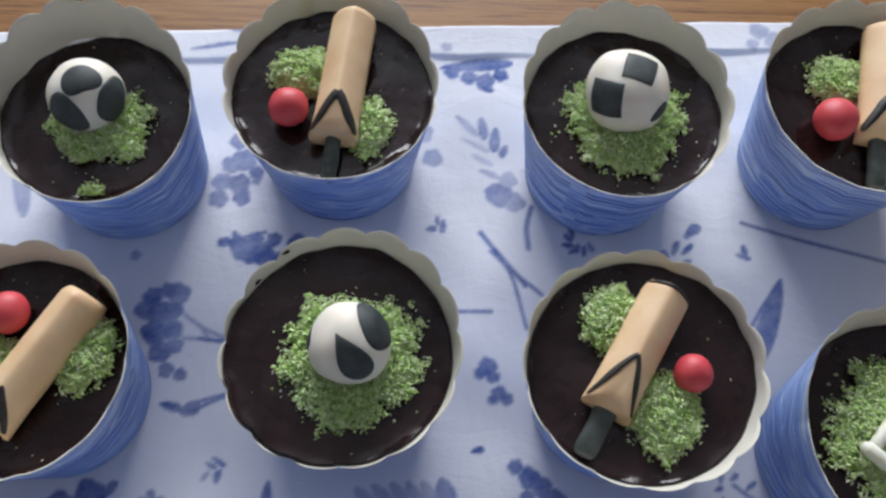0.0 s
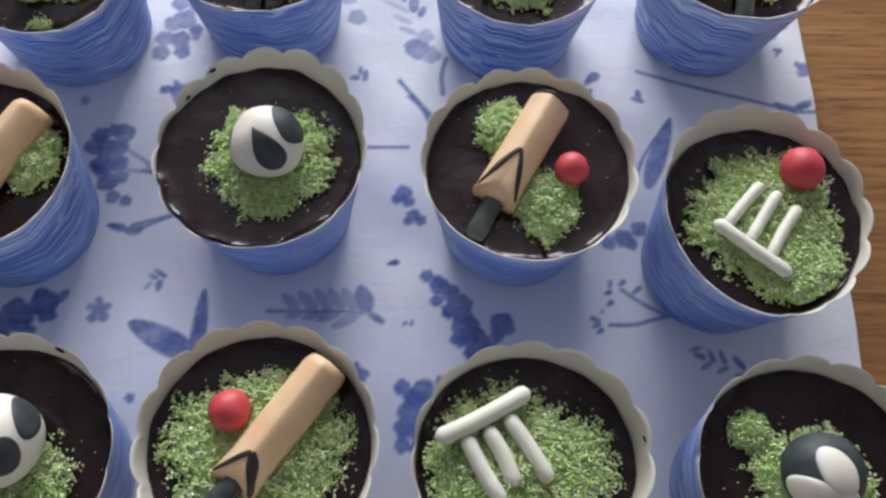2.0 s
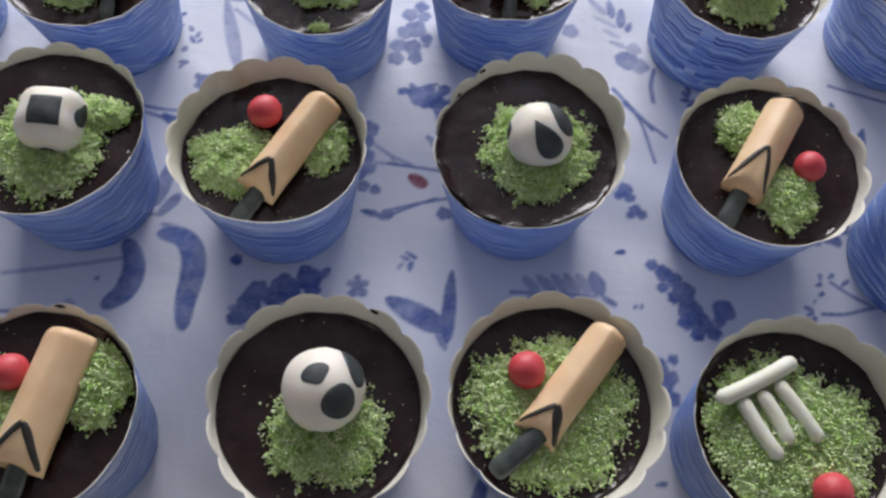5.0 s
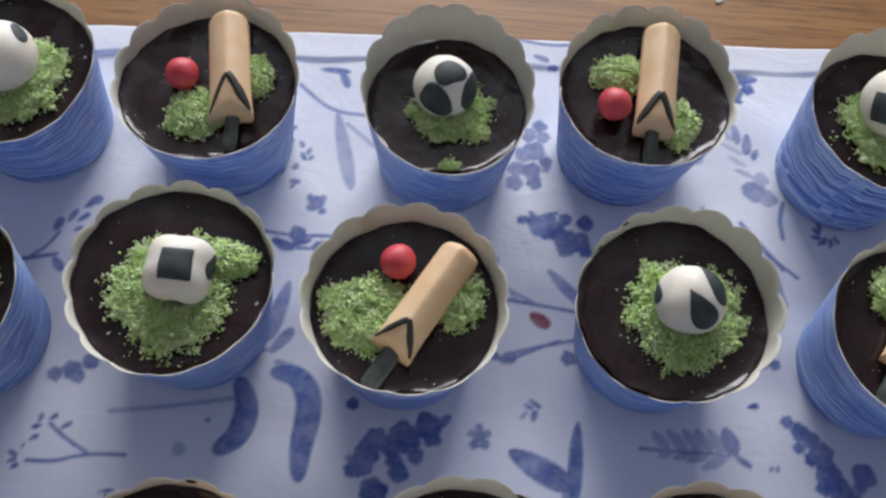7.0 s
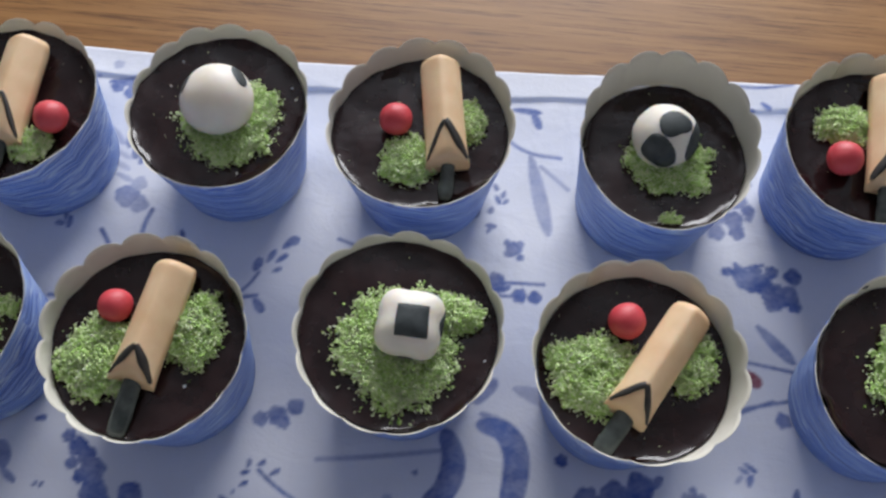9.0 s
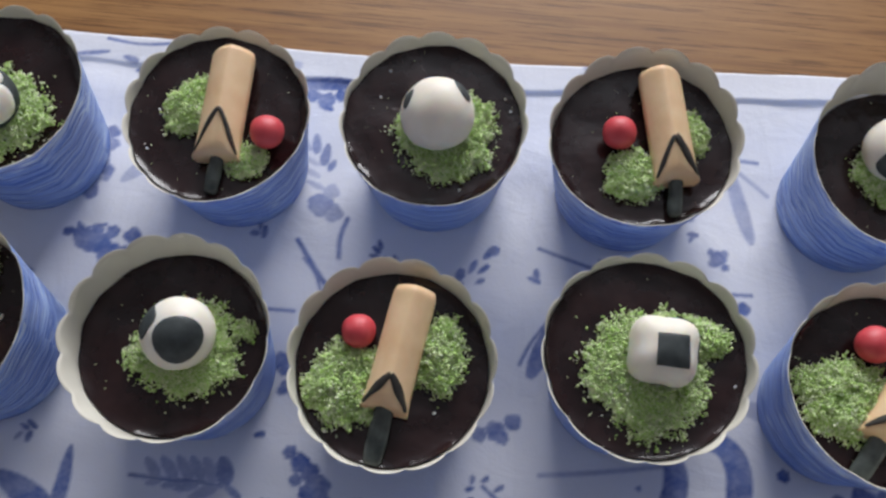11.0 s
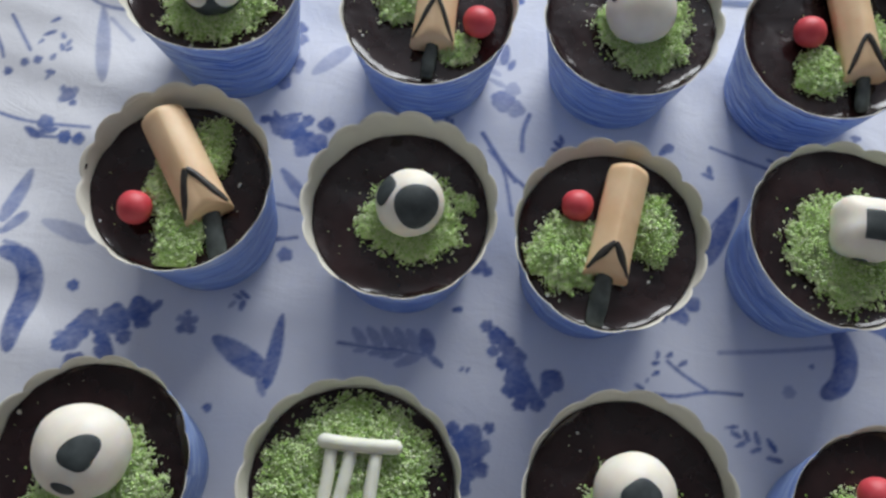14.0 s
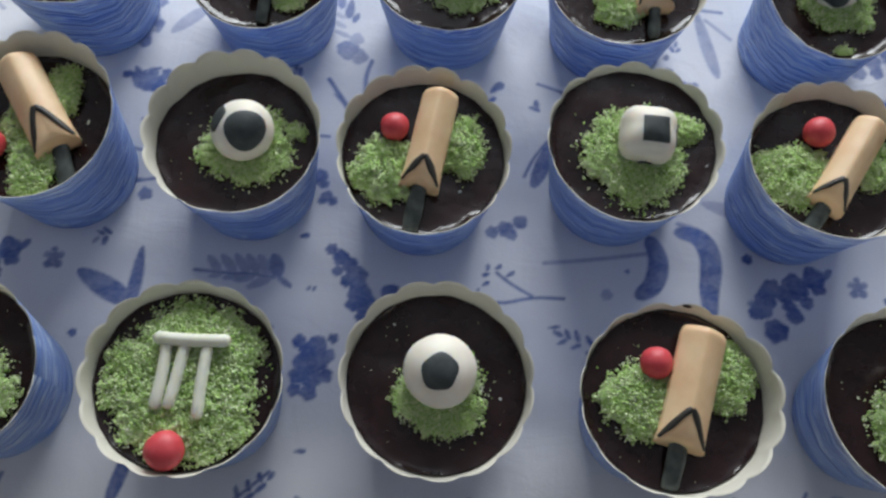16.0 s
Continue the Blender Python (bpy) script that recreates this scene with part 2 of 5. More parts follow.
X0, X1, Y0, Y1, Z0, Z1 = -2.6, 2.2, -2.2, 2.1, -0.75, 1.75
wall("wall_west", (X0 - 0.12, Y0 - 0.12, Z0), (X0, Y1 + 0.12, Z1))
wall("wall_east", (X1, Y0 - 0.12, Z0), (X1 + 0.12, Y1 + 0.12, Z1))
wall("wall_south", (X0, Y0 - 0.12, Z0), (X1, Y0, Z1))
wx, wz, ww, wh = WINDOW[0], WINDOW[2], WINDOW[3] / 2, WINDOW[4] / 2
wall("wall_north_left", (X0, Y1, Z0), (wx - ww, Y1 + 0.12, Z1))
wall("wall_north_right", (wx + ww, Y1, Z0), (X1, Y1 + 0.12, Z1))
wall("wall_north_low", (wx - ww, Y1, Z0), (wx + ww, Y1 + 0.12, wz - wh))
wall("wall_north_high", (wx - ww, Y1, wz + wh), (wx + ww, Y1 + 0.12, Z1))
tagged(new("ceiling", box("ceiling", (X0 - 0.12, Y0 - 0.12, Z1), (X1 + 0.12, Y1 + 0.12, Z1 + 0.1), CEILING)), "plain white ceiling", "ceiling", kind="structure")
tagged(new("floor", box("floor", (X0 - 0.12, Y0 - 0.12, Z0 - 0.1), (X1 + 0.12, Y1 + 0.12, Z0), FLOOR)), "brown wooden floor", "floor", kind="structure")

# ---- the table ----
table = tagged(new("table"), "oak table with a grained brown wooden top", "table")
table.location = (-0.15, 0.05, Z0)
part("tabletop", box("tabletop", (-0.95, -0.5, 0.7155), (0.95, 0.5, 0.7465), WOOD, 0.004), table, "grained oak tabletop")
for sx in (-0.86, 0.86):
    for sy in (-0.42, 0.42):
        part("leg", box("leg", (sx - 0.03, sy - 0.03, 0.0), (sx + 0.03, sy + 0.03, 0.7155), WOOD, 0.003), table)


# ---- the printed cloth ----
def back_edge(x):
    return np.interp(x, (-0.8, -0.52, -0.3, 0.12, 0.25), (0.222, 0.2185, 0.2205, 0.245, 0.251))


STEP = 0.00085
gx = np.arange(-0.62, 0.1945, STEP)
gv = np.arange(0.0, 1.0001, STEP / 0.36)
CX, CV = np.meshgrid(gx, gv)
CY = -0.115 + (back_edge(CX) + 0.0005 * np.sin(CX * 140) + 0.0006 * np.sin(CX * 47) + 0.115) * CV
INK = np.zeros((*CX.shape, 4), np.float32)
INK[..., 3] = 1
REPEAT = (0.361, 0.016)  # the print's repeat
draw_rng = np.random.default_rng(3)


def patch_of(x0, x1, y0, y1):
    """The slices of the cloth's grid that cover a rectangle, or None."""
    c0, c1 = np.searchsorted(gx, (x0, x1))
    if c1 - c0 < 1:
        return None
    ys = CY[:, (c0 + min(c1, len(gx) - 1)) // 2]
    r0, r1 = np.searchsorted(ys, (y0 - 0.002, y1 + 0.002))
    return (slice(r0, r1), slice(c0, c1)) if r1 > r0 else None


def stain(x0, x1, y0, y1, depth_of, tone, channel=0, rough=0.00018):
    """Prints a shape at all repeats; depth_of gives metres inside the outline."""
    for n in ((-1, 0, 1) if channel == 0 else (0,)):
        dx, dy = n * REPEAT[0], n * REPEAT[1]
        at = patch_of(x0 + dx - 0.002, x1 + dx + 0.002, y0 + dy - 0.002, y1 + dy + 0.002)
        if at is None:
            continue
        X, Y = CX[at] - dx, CY[at] - dy
        wob = rough * np.sin(X * 1900 + 3 * np.sin(Y * 1300)) * np.sin(Y * 1700 + 1)
        cover = np.clip(depth_of(X, Y) + wob, -0.0005, 0.0005) / 0.001 + 0.5
        mottle = 0.90 + 0.10 * np.sin(X * 240 + 2 * np.sin(Y * 210)) * np.sin(Y * 270) + 0.06 * np.sin(X * 830 + 3 * np.sin(Y * 640)) * np.sin(Y * 910 + 2 * np.sin(X * 520))
        INK[at][..., channel] = np.maximum(INK[at][..., channel], cover * np.clip(min(1.0, 1.75 * tone) * mottle, 0, 1))


def blob(x, y, r, tone, channel=0):
    r *= 1.16
    p, q, n = draw_rng.uniform(0, 6), draw_rng.uniform(0, 6), draw_rng.integers(4, 7)

    def inside(X, Y):
        a = np.arctan2(Y - y, X - x)
        return r * (1 + 0.07 * np.sin(n * a + p) + 0.05 * np.sin(3 * a + q)) - np.hypot(X - x, Y - y)
    stain(x - 1.3 * r, x + 1.3 * r, y - 1.3 * r, y + 1.3 * r, inside, tone * draw_rng.uniform(0.8, 1.0), channel)


def leaf(x0, y0, x1, y1, width, tone, channel=0):
    length = math.hypot(x1 - x0, y1 - y0)
    ux, uy = (x1 - x0) / length, (y1 - y0) / length

    def inside(X, Y):
        s = ((X - x0) * ux + (Y - y0) * uy) / length
        u = np.abs((Y - y0) * ux - (X - x0) * uy)
        return width / 2 * np.sqrt(np.clip(4 * s * (1 - s), 0, 1)) * (0.8 + 0.4 * s) - u - 0.01 * (np.abs(s - 0.5) > 0.5)
    m = width / 2
    stain(min(x0, x1) - m, max(x0, x1) + m, min(y0, y1) - m, max(y0, y1) + m, inside, tone * draw_rng.uniform(0.85, 1.0), channel)


def stem(points, width, tone, channel=0):
    xs, ys = [p[0] for p in points], [p[1] for p in points]
    # round the bends off
    for _ in range(3):
        nx, ny = [xs[0]], [ys[0]]
        for k in range(len(xs) - 1):
            nx += [0.75 * xs[k] + 0.25 * xs[k + 1], 0.25 * xs[k] + 0.75 * xs[k + 1]]
            ny += [0.75 * ys[k] + 0.25 * ys[k + 1], 0.25 * ys[k] + 0.75 * ys[k + 1]]
        xs, ys = nx + [xs[-1]], ny + [ys[-1]]
    broad = width > 0.004
    width = max(width, 0.0015)

    def inside(X, Y):
        best = np.full(X.shape, -1.0)
        for k in range(len(xs) - 1):
            dx, dy = xs[k + 1] - xs[k], ys[k + 1] - ys[k]
            f = np.clip(((X - xs[k]) * dx + (Y - ys[k]) * dy) / (dx * dx + dy * dy + 1e-12), 0, 1)
            along = (k + f) / (len(xs) - 1)
            half = width / 2 * (np.sqrt(np.clip(4 * along * (1 - along), 0.02, 1)) if broad else 1.0)
            best = np.maximum(best, half - np.hypot(X - xs[k] - f * dx, Y - ys[k] - f * dy))
        return best
    m = width / 2
    stain(min(xs) - m, max(xs) + m, min(ys) - m, max(ys) + m, inside, tone, channel, 0.0001)


# forked twig with small leaves
stem([(-0.2632, 0.0217), (-0.2534, 0.0218), (-0.2465, 0.0240), (-0.2395, 0.0257), (-0.2275, 0.0261)], 0.0012, 0.8)
stem([(-0.2579, 0.0359), (-0.2514, 0.0310), (-0.2417, 0.0260)], 0.0011, 0.8)
leaf(-0.2622, 0.0361, -0.2617, 0.0400, 0.0019, 0.8)
leaf(-0.2646, 0.0337, -0.2612, 0.0353, 0.0019, 0.8)
leaf(-0.2586, 0.0370, -0.2559, 0.0400, 0.0021, 0.8)
leaf(-0.2536, 0.0341, -0.2497, 0.0374, 0.0019, 0.8)
leaf(-0.2643, 0.0290, -0.2610, 0.0314, 0.0019, 0.8)
leaf(-0.2664, 0.0257, -0.2653, 0.0281, 0.0012, 0.8)
leaf(-0.2710, 0.0248, -0.2667, 0.0230, 0.0021, 0.8)
leaf(-0.2701, 0.0206, -0.2667, 0.0221, 0.0019, 0.8)
leaf(-0.2686, 0.0183, -0.2655, 0.0205, 0.0019, 0.8)
# pale stem and hooked leaves
stem([(-0.2367, 0.0423), (-0.2146, 0.0456), (-0.1892, 0.0508)], 0.0019, 0.35)
stem([(-0.1891, 0.0574), (-0.1851, 0.0500), (-0.1848, 0.0423), (-0.1876, 0.0349), (-0.1937, 0.0306)], 0.0097, 0.75)
stem([(-0.1762, 0.0620), (-0.1668, 0.0613), (-0.1614, 0.0540), (-0.1608, 0.0440), (-0.1624, 0.0341), (-0.1617, 0.0218)], 0.0102, 0.75)
blob(-0.2082, 0.0298, 0.0023, 0.35)
blob(-0.1990, 0.0415, 0.0009, 0.5)
leaf(-0.2343, 0.0120, -0.2283, 0.0132, 0.0016, 0.75)
# berry cluster
blob(-0.1441, 0.0518, 0.0022, 0.95)
blob(-0.1141, 0.0451, 0.0048, 0.95)
leaf(-0.1109, 0.0438, -0.1058, 0.0501, 0.0033, 0.95)
blob(-0.1123, 0.0408, 0.0031, 0.95)
blob(-0.1232, 0.0401, 0.0055, 0.95)
blob(-0.1183, 0.0333, 0.0028, 0.95)
blob(-0.1283, 0.0365, 0.0039, 0.95)
blob(-0.1340, 0.0387, 0.0039, 0.95)
blob(-0.1368, 0.0337, 0.0043, 0.95)
blob(-0.1385, 0.0289, 0.0043, 0.95)
blob(-0.1421, 0.0265, 0.0026, 0.7)
blob(-0.1434, 0.0307, 0.0015, 0.5)
blob(-0.1242, 0.0265, 0.0034, 0.95)
blob(-0.1261, 0.0306, 0.0028, 0.95)
blob(-0.1332, 0.0188, 0.0047, 0.95)
# five-petalled star
blob(-0.0941, 0.0428, 0.0024, 0.5)
blob(-0.0942, 0.0461, 0.0013, 0.5)
blob(-0.0972, 0.0437, 0.0013, 0.5)
blob(-0.0911, 0.0439, 0.0015, 0.5)
blob(-0.0957, 0.0396, 0.0018, 0.5)
blob(-0.0918, 0.0399, 0.0018, 0.5)
# four small leaves
leaf(-0.0752, 0.0584, -0.0700, 0.0552, 0.0020, 0.85)
leaf(-0.0772, 0.0565, -0.0729, 0.0547, 0.0018, 0.85)
leaf(-0.0784, 0.0505, -0.0753, 0.0539, 0.0020, 0.4)
leaf(-0.0732, 0.0496, -0.0724, 0.0546, 0.0027, 0.85)
# two broad leaves
leaf(-0.4436, 0.0221, -0.4181, 0.0093, 0.0099, 0.58)
leaf(-0.4165, 0.0351, -0.4181, 0.0035, 0.0059, 0.58)
leaf(-0.4236, 0.0128, -0.4182, 0.0004, 0.0034, 0.43)
# fern
stem([(-0.0311, 0.0422), (-0.0166, 0.0419), (-0.0053, 0.0425), (0.0041, 0.0417)], 0.0014, 0.5)
leaf(-0.0264, 0.0493, -0.0198, 0.0425, 0.0043, 0.36)
leaf(-0.0206, 0.0504, -0.0131, 0.0426, 0.0046, 0.36)
leaf(-0.0144, 0.0512, -0.0074, 0.0427, 0.0046, 0.36)
leaf(-0.0092, 0.0517, -0.0028, 0.0427, 0.0046, 0.36)
leaf(-0.0040, 0.0517, 0.0018, 0.0428, 0.0051, 0.36)
leaf(-0.0247, 0.0395, -0.0183, 0.0421, 0.0032, 0.36)
leaf(-0.0185, 0.0392, -0.0104, 0.0422, 0.0037, 0.36)
leaf(-0.0134, 0.0386, -0.0042, 0.0421, 0.0040, 0.36)
leaf(-0.0075, 0.0357, 0.0030, 0.0417, 0.0043, 0.36)
leaf(0.0027, 0.0529, 0.0061, 0.0422, 0.0069, 0.58)
leaf(0.0051, 0.0426, 0.0125, 0.0376, 0.0029, 0.50)
# hanging berry cluster
blob(-0.3327, 0.0408, 0.0024, 0.9)
blob(-0.3280, 0.0372, 0.0033, 0.9)
blob(-0.3290, 0.0309, 0.0021, 0.9)
blob(-0.3238, 0.0341, 0.0033, 0.9)
blob(-0.3203, 0.0285, 0.0045, 0.9)
blob(-0.3244, 0.0267, 0.0026, 0.9)
blob(-0.3185, 0.0222, 0.0045, 0.9)
blob(-0.3200, 0.0164, 0.0033, 0.9)
blob(-0.3143, 0.0156, 0.0047, 0.9)
blob(-0.3161, 0.0110, 0.0026, 0.9)
blob(-0.3042, 0.0217, 0.0042, 0.9)
blob(-0.3062, 0.0172, 0.0023, 0.9)
blob(-0.3092, 0.0120, 0.0028, 0.9)
# comma pair
leaf(-0.3418, 0.0206, -0.3400, 0.0230, 0.0014, 0.8)
leaf(-0.3389, 0.0205, -0.3379, 0.0233, 0.0014, 0.8)
blob(-0.4393, -0.0065, 0.0016, 0.8)
# leaflet row
leaf(-0.2323, 0.0109, -0.2272, 0.0089, 0.0023, 0.8)
leaf(-0.2266, 0.0124, -0.2242, 0.0074, 0.0023, 0.8)
leaf(-0.2220, 0.0124, -0.2203, 0.0066, 0.0023, 0.8)
leaf(-0.2173, 0.0102, -0.2133, 0.0048, 0.0026, 0.8)
leaf(-0.2299, 0.0050, -0.2253, 0.0077, 0.0021, 0.8)
leaf(-0.2241, 0.0036, -0.2193, 0.0060, 0.0021, 0.8)
leaf(-0.2179, 0.0026, -0.2108, 0.0017, 0.0023, 0.8)
# blue blossom
blob(-0.3417, -0.0025, 0.0027, 0.85)
blob(-0.3376, -0.0059, 0.0034, 0.85)
blob(-0.3337, -0.0036, 0.0037, 0.85)
blob(-0.3394, -0.0115, 0.0036, 0.85)
blob(-0.3334, -0.0105, 0.0044, 0.85)
blob(-0.3288, -0.0077, 0.0027, 0.85)
blob(-0.3410, -0.0173, 0.0031, 0.85)
blob(-0.3354, -0.0176, 0.0041, 0.85)
blob(-0.3290, -0.0163, 0.0029, 0.85)
blob(-0.3414, -0.0234, 0.0026, 0.85)
blob(-0.3353, -0.0241, 0.0031, 0.85)
blob(-0.3273, -0.0001, 0.0020, 0.6)
# small star
blob(0.0028, 0.0178, 0.0028, 0.7)
blob(0.0023, 0.0214, 0.0012, 0.7)
blob(0.0002, 0.0184, 0.0016, 0.7)
blob(0.0054, 0.0184, 0.0016, 0.7)
blob(0.0039, 0.0150, 0.0016, 0.7)
leaf(0.0130, 0.0616, 0.0177, 0.0630, 0.0026, 0.95)
# leafy sprig
stem([(-0.0033, -0.0583), (0.0040, -0.0513), (0.0136, -0.0420)], 0.0008, 0.85)
leaf(0.0010, -0.0483, 0.0027, -0.0537, 0.0023, 0.85)
leaf(0.0052, -0.0452, 0.0069, -0.0504, 0.0025, 0.85)
leaf(0.0094, -0.0421, 0.0112, -0.0463, 0.0025, 0.85)
leaf(0.0044, -0.0549, 0.0092, -0.0504, 0.0021, 0.85)
leaf(0.0088, -0.0508, 0.0135, -0.0463, 0.0023, 0.85)
leaf(0.0135, -0.0455, 0.0161, -0.0416, 0.0021, 0.85)
leaf(0.0230, -0.0330, 0.0281, -0.0324, 0.0019, 0.85)
# long drooping leaf
stem([(-0.0416, -0.0327), (-0.0457, -0.0461), (-0.0489, -0.0585)], 0.0058, 0.7)
leaf(0.0257, -0.0505, 0.0289, -0.0541, 0.0021, 0.7)
leaf(0.0265, -0.0561, 0.0304, -0.0574, 0.0021, 0.7)
leaf(-0.1552, -0.0535, -0.1496, -0.0635, 0.0028, 0.7)
stem([(-0.1240, -0.0498), (-0.1294, -0.0613)], 0.0012, 0.7)
stem([(-0.0938, -0.0505), (-0.0976, -0.0627)], 0.0012, 0.7)
blob(-0.1115, -0.0532, 0.0030, 0.35)
blob(-0.1091, -0.0571, 0.0020, 0.3)
# budding stem
stem([(0.0540, -0.0604), (0.0547, -0.0529), (0.0652, -0.0513)], 0.0010, 0.8)
leaf(0.0558, -0.0514, 0.0596, -0.0558, 0.0029, 0.8)
leaf(0.0611, -0.0503, 0.0649, -0.0547, 0.0025, 0.8)
leaf(0.0684, -0.0512, 0.0727, -0.0542, 0.0029, 0.8)
leaf(0.0963, -0.0461, 0.0986, -0.0531, 0.0030, 0.8)
leaf(0.0925, -0.0514, 0.1031, -0.0541, 0.0032, 0.8)
stem([(0.0613, -0.0603), (0.0650, -0.0533), (0.0681, -0.0502)], 0.0008, 0.8)
leaf(0.0785, -0.0541, 0.0823, -0.0580, 0.0021, 0.8)
# mop-head flower
blob(-0.1025, 0.1149, 0.0031, 0.6)
blob(-0.0974, 0.1175, 0.0026, 0.6)
blob(-0.0935, 0.1164, 0.0037, 0.6)
blob(-0.1051, 0.1099, 0.0030, 0.6)
blob(-0.0995, 0.1088, 0.0043, 0.6)
blob(-0.0942, 0.1102, 0.0030, 0.6)
blob(-0.1006, 0.1016, 0.0039, 0.6)
blob(-0.0943, 0.1029, 0.0035, 0.6)
blob(-0.0975, 0.0945, 0.0036, 0.6)
blob(-0.0924, 0.0969, 0.0026, 0.6)
blob(-0.0944, 0.0880, 0.0025, 0.6)
blob(-0.0893, 0.0864, 0.0021, 0.6)
stem([(-0.0925, 0.1102), (-0.0848, 0.1043), (-0.0733, 0.0992)], 0.0011, 0.4)
stem([(-0.0896, 0.0999), (-0.0733, 0.0990)], 0.0009, 0.4)
# stem with two buds
stem([(-0.0830, 0.0739), (-0.0711, 0.0798), (-0.0630, 0.0834)], 0.0013, 0.8)
leaf(-0.0949, 0.0762, -0.0868, 0.0741, 0.0033, 0.8)
leaf(-0.0866, 0.0725, -0.0808, 0.0764, 0.0038, 0.8)
blob(-0.1108, 0.1306, 0.0018, 0.4)
# folded leaf
leaf(-0.0816, 0.1383, -0.0749, 0.1369, 0.0032, 0.75)
leaf(-0.0764, 0.1418, -0.0711, 0.1331, 0.0041, 0.75)
stem([(-0.0722, 0.1393), (-0.0645, 0.1416)], 0.0011, 0.75)
# berry spray
blob(-0.0800, 0.1369, 0.0017, 0.95)
blob(-0.0743, 0.1363, 0.0030, 0.95)
blob(-0.0706, 0.1339, 0.0044, 0.95)
blob(-0.0677, 0.1388, 0.0025, 0.95)
blob(-0.0645, 0.1331, 0.0039, 0.95)
blob(-0.0608, 0.1388, 0.0025, 0.95)
blob(-0.0595, 0.1281, 0.0047, 0.95)
blob(-0.0546, 0.1285, 0.0042, 0.95)
blob(-0.0520, 0.1245, 0.0024, 0.95)
blob(-0.0608, 0.1248, 0.0032, 0.95)
blob(-0.0521, 0.1377, 0.0032, 0.8)
# pale hydrangea
blob(-0.0726, 0.1852, 0.0029, 0.55)
blob(-0.0777, 0.1802, 0.0034, 0.55)
blob(-0.0712, 0.1793, 0.0028, 0.55)
blob(-0.0750, 0.1716, 0.0044, 0.55)
blob(-0.0800, 0.1696, 0.0033, 0.55)
blob(-0.0698, 0.1662, 0.0026, 0.55)
blob(-0.0829, 0.1621, 0.0033, 0.55)
blob(-0.0761, 0.1613, 0.0038, 0.55)
blob(-0.0835, 0.1550, 0.0033, 0.55)
blob(-0.0747, 0.1557, 0.0030, 0.55)
blob(-0.0697, 0.1627, 0.0015, 0.55)
# long pale leaf
leaf(-0.1650, 0.1848, -0.1544, 0.1446, 0.0066, 0.4)
stem([(-0.1831, 0.1972), (-0.1724, 0.1881), (-0.1642, 0.1843), (-0.1513, 0.1837)], 0.0018, 0.5)
stem([(-0.1598, 0.1787), (-0.1473, 0.1686)], 0.0020, 0.3)
leaf(-0.1751, 0.2065, -0.1609, 0.2062, 0.0034, 0.6)
leaf(-0.1653, 0.2064, -0.1612, 0.1974, 0.0039, 0.6)
# scattered leaflets
leaf(-0.1796, 0.1680, -0.1776, 0.1644, 0.0023, 0.55)
leaf(-0.1744, 0.1650, -0.1757, 0.1608, 0.0022, 0.55)
leaf(-0.1786, 0.1623, -0.1760, 0.1579, 0.0025, 0.55)
leaf(-0.1755, 0.1580, -0.1726, 0.1608, 0.0020, 0.55)
leaf(-0.1793, 0.1565, -0.1806, 0.1527, 0.0027, 0.55)
leaf(-0.1818, 0.1472, -0.1769, 0.1468, 0.0024, 0.55)
leaf(-0.1810, 0.1431, -0.1786, 0.1472, 0.0019, 0.55)
blob(-0.1688, 0.1373, 0.0029, 0.55)
blob(-0.1716, 0.1398, 0.0015, 0.55)
blob(-0.1662, 0.1397, 0.0015, 0.55)
blob(-0.1712, 0.1349, 0.0015, 0.55)
blob(-0.1659, 0.1337, 0.0015, 0.55)
# twin leaf
leaf(-0.1838, 0.1194, -0.1754, 0.1154, 0.0040, 0.8)
leaf(-0.1787, 0.1167, -0.1687, 0.1204, 0.0033, 0.8)
stem([(-0.1781, 0.1157), (-0.1651, 0.1165)], 0.0009, 0.8)
# crossing stems
stem([(-0.0843, 0.0998), (-0.0725, 0.0987), (-0.0536, 0.0964)], 0.0014, 0.65)
stem([(-0.0845, 0.1048), (-0.0813, 0.1002)], 0.0010, 0.4)
leaf(-0.0684, 0.1148, -0.0531, 0.0997, 0.0053, 0.5)
stem([(-0.0825, 0.0765), (-0.0699, 0.0805), (-0.0560, 0.0845)], 0.0014, 0.8)
leaf(-0.0923, 0.0757, -0.0868, 0.0740, 0.0032, 0.85)
leaf(-0.0874, 0.0728, -0.0806, 0.0759, 0.0050, 0.8)
blob(-0.0595, 0.0761, 0.0028, 0.8)
# side sprig
leaf(-0.2660, 0.1271, -0.2610, 0.1327, 0.0033, 0.8)
leaf(-0.2712, 0.1200, -0.2685, 0.1266, 0.0026, 0.8)
leaf(-0.2678, 0.1206, -0.2629, 0.1252, 0.0026, 0.8)
leaf(-0.2684, 0.1163, -0.2642, 0.1185, 0.0021, 0.8)
leaf(-0.2756, 0.1159, -0.2739, 0.1224, 0.0039, 0.8)
stem([(-0.2827, 0.1040), (-0.2770, 0.1088), (-0.2737, 0.1156)], 0.0011, 0.8)
stem([(-0.2858, 0.1025), (-0.2726, 0.1053)], 0.0018, 0.8)
leaf(-0.2737, 0.1042, -0.2685, 0.0981, 0.0039, 0.8)
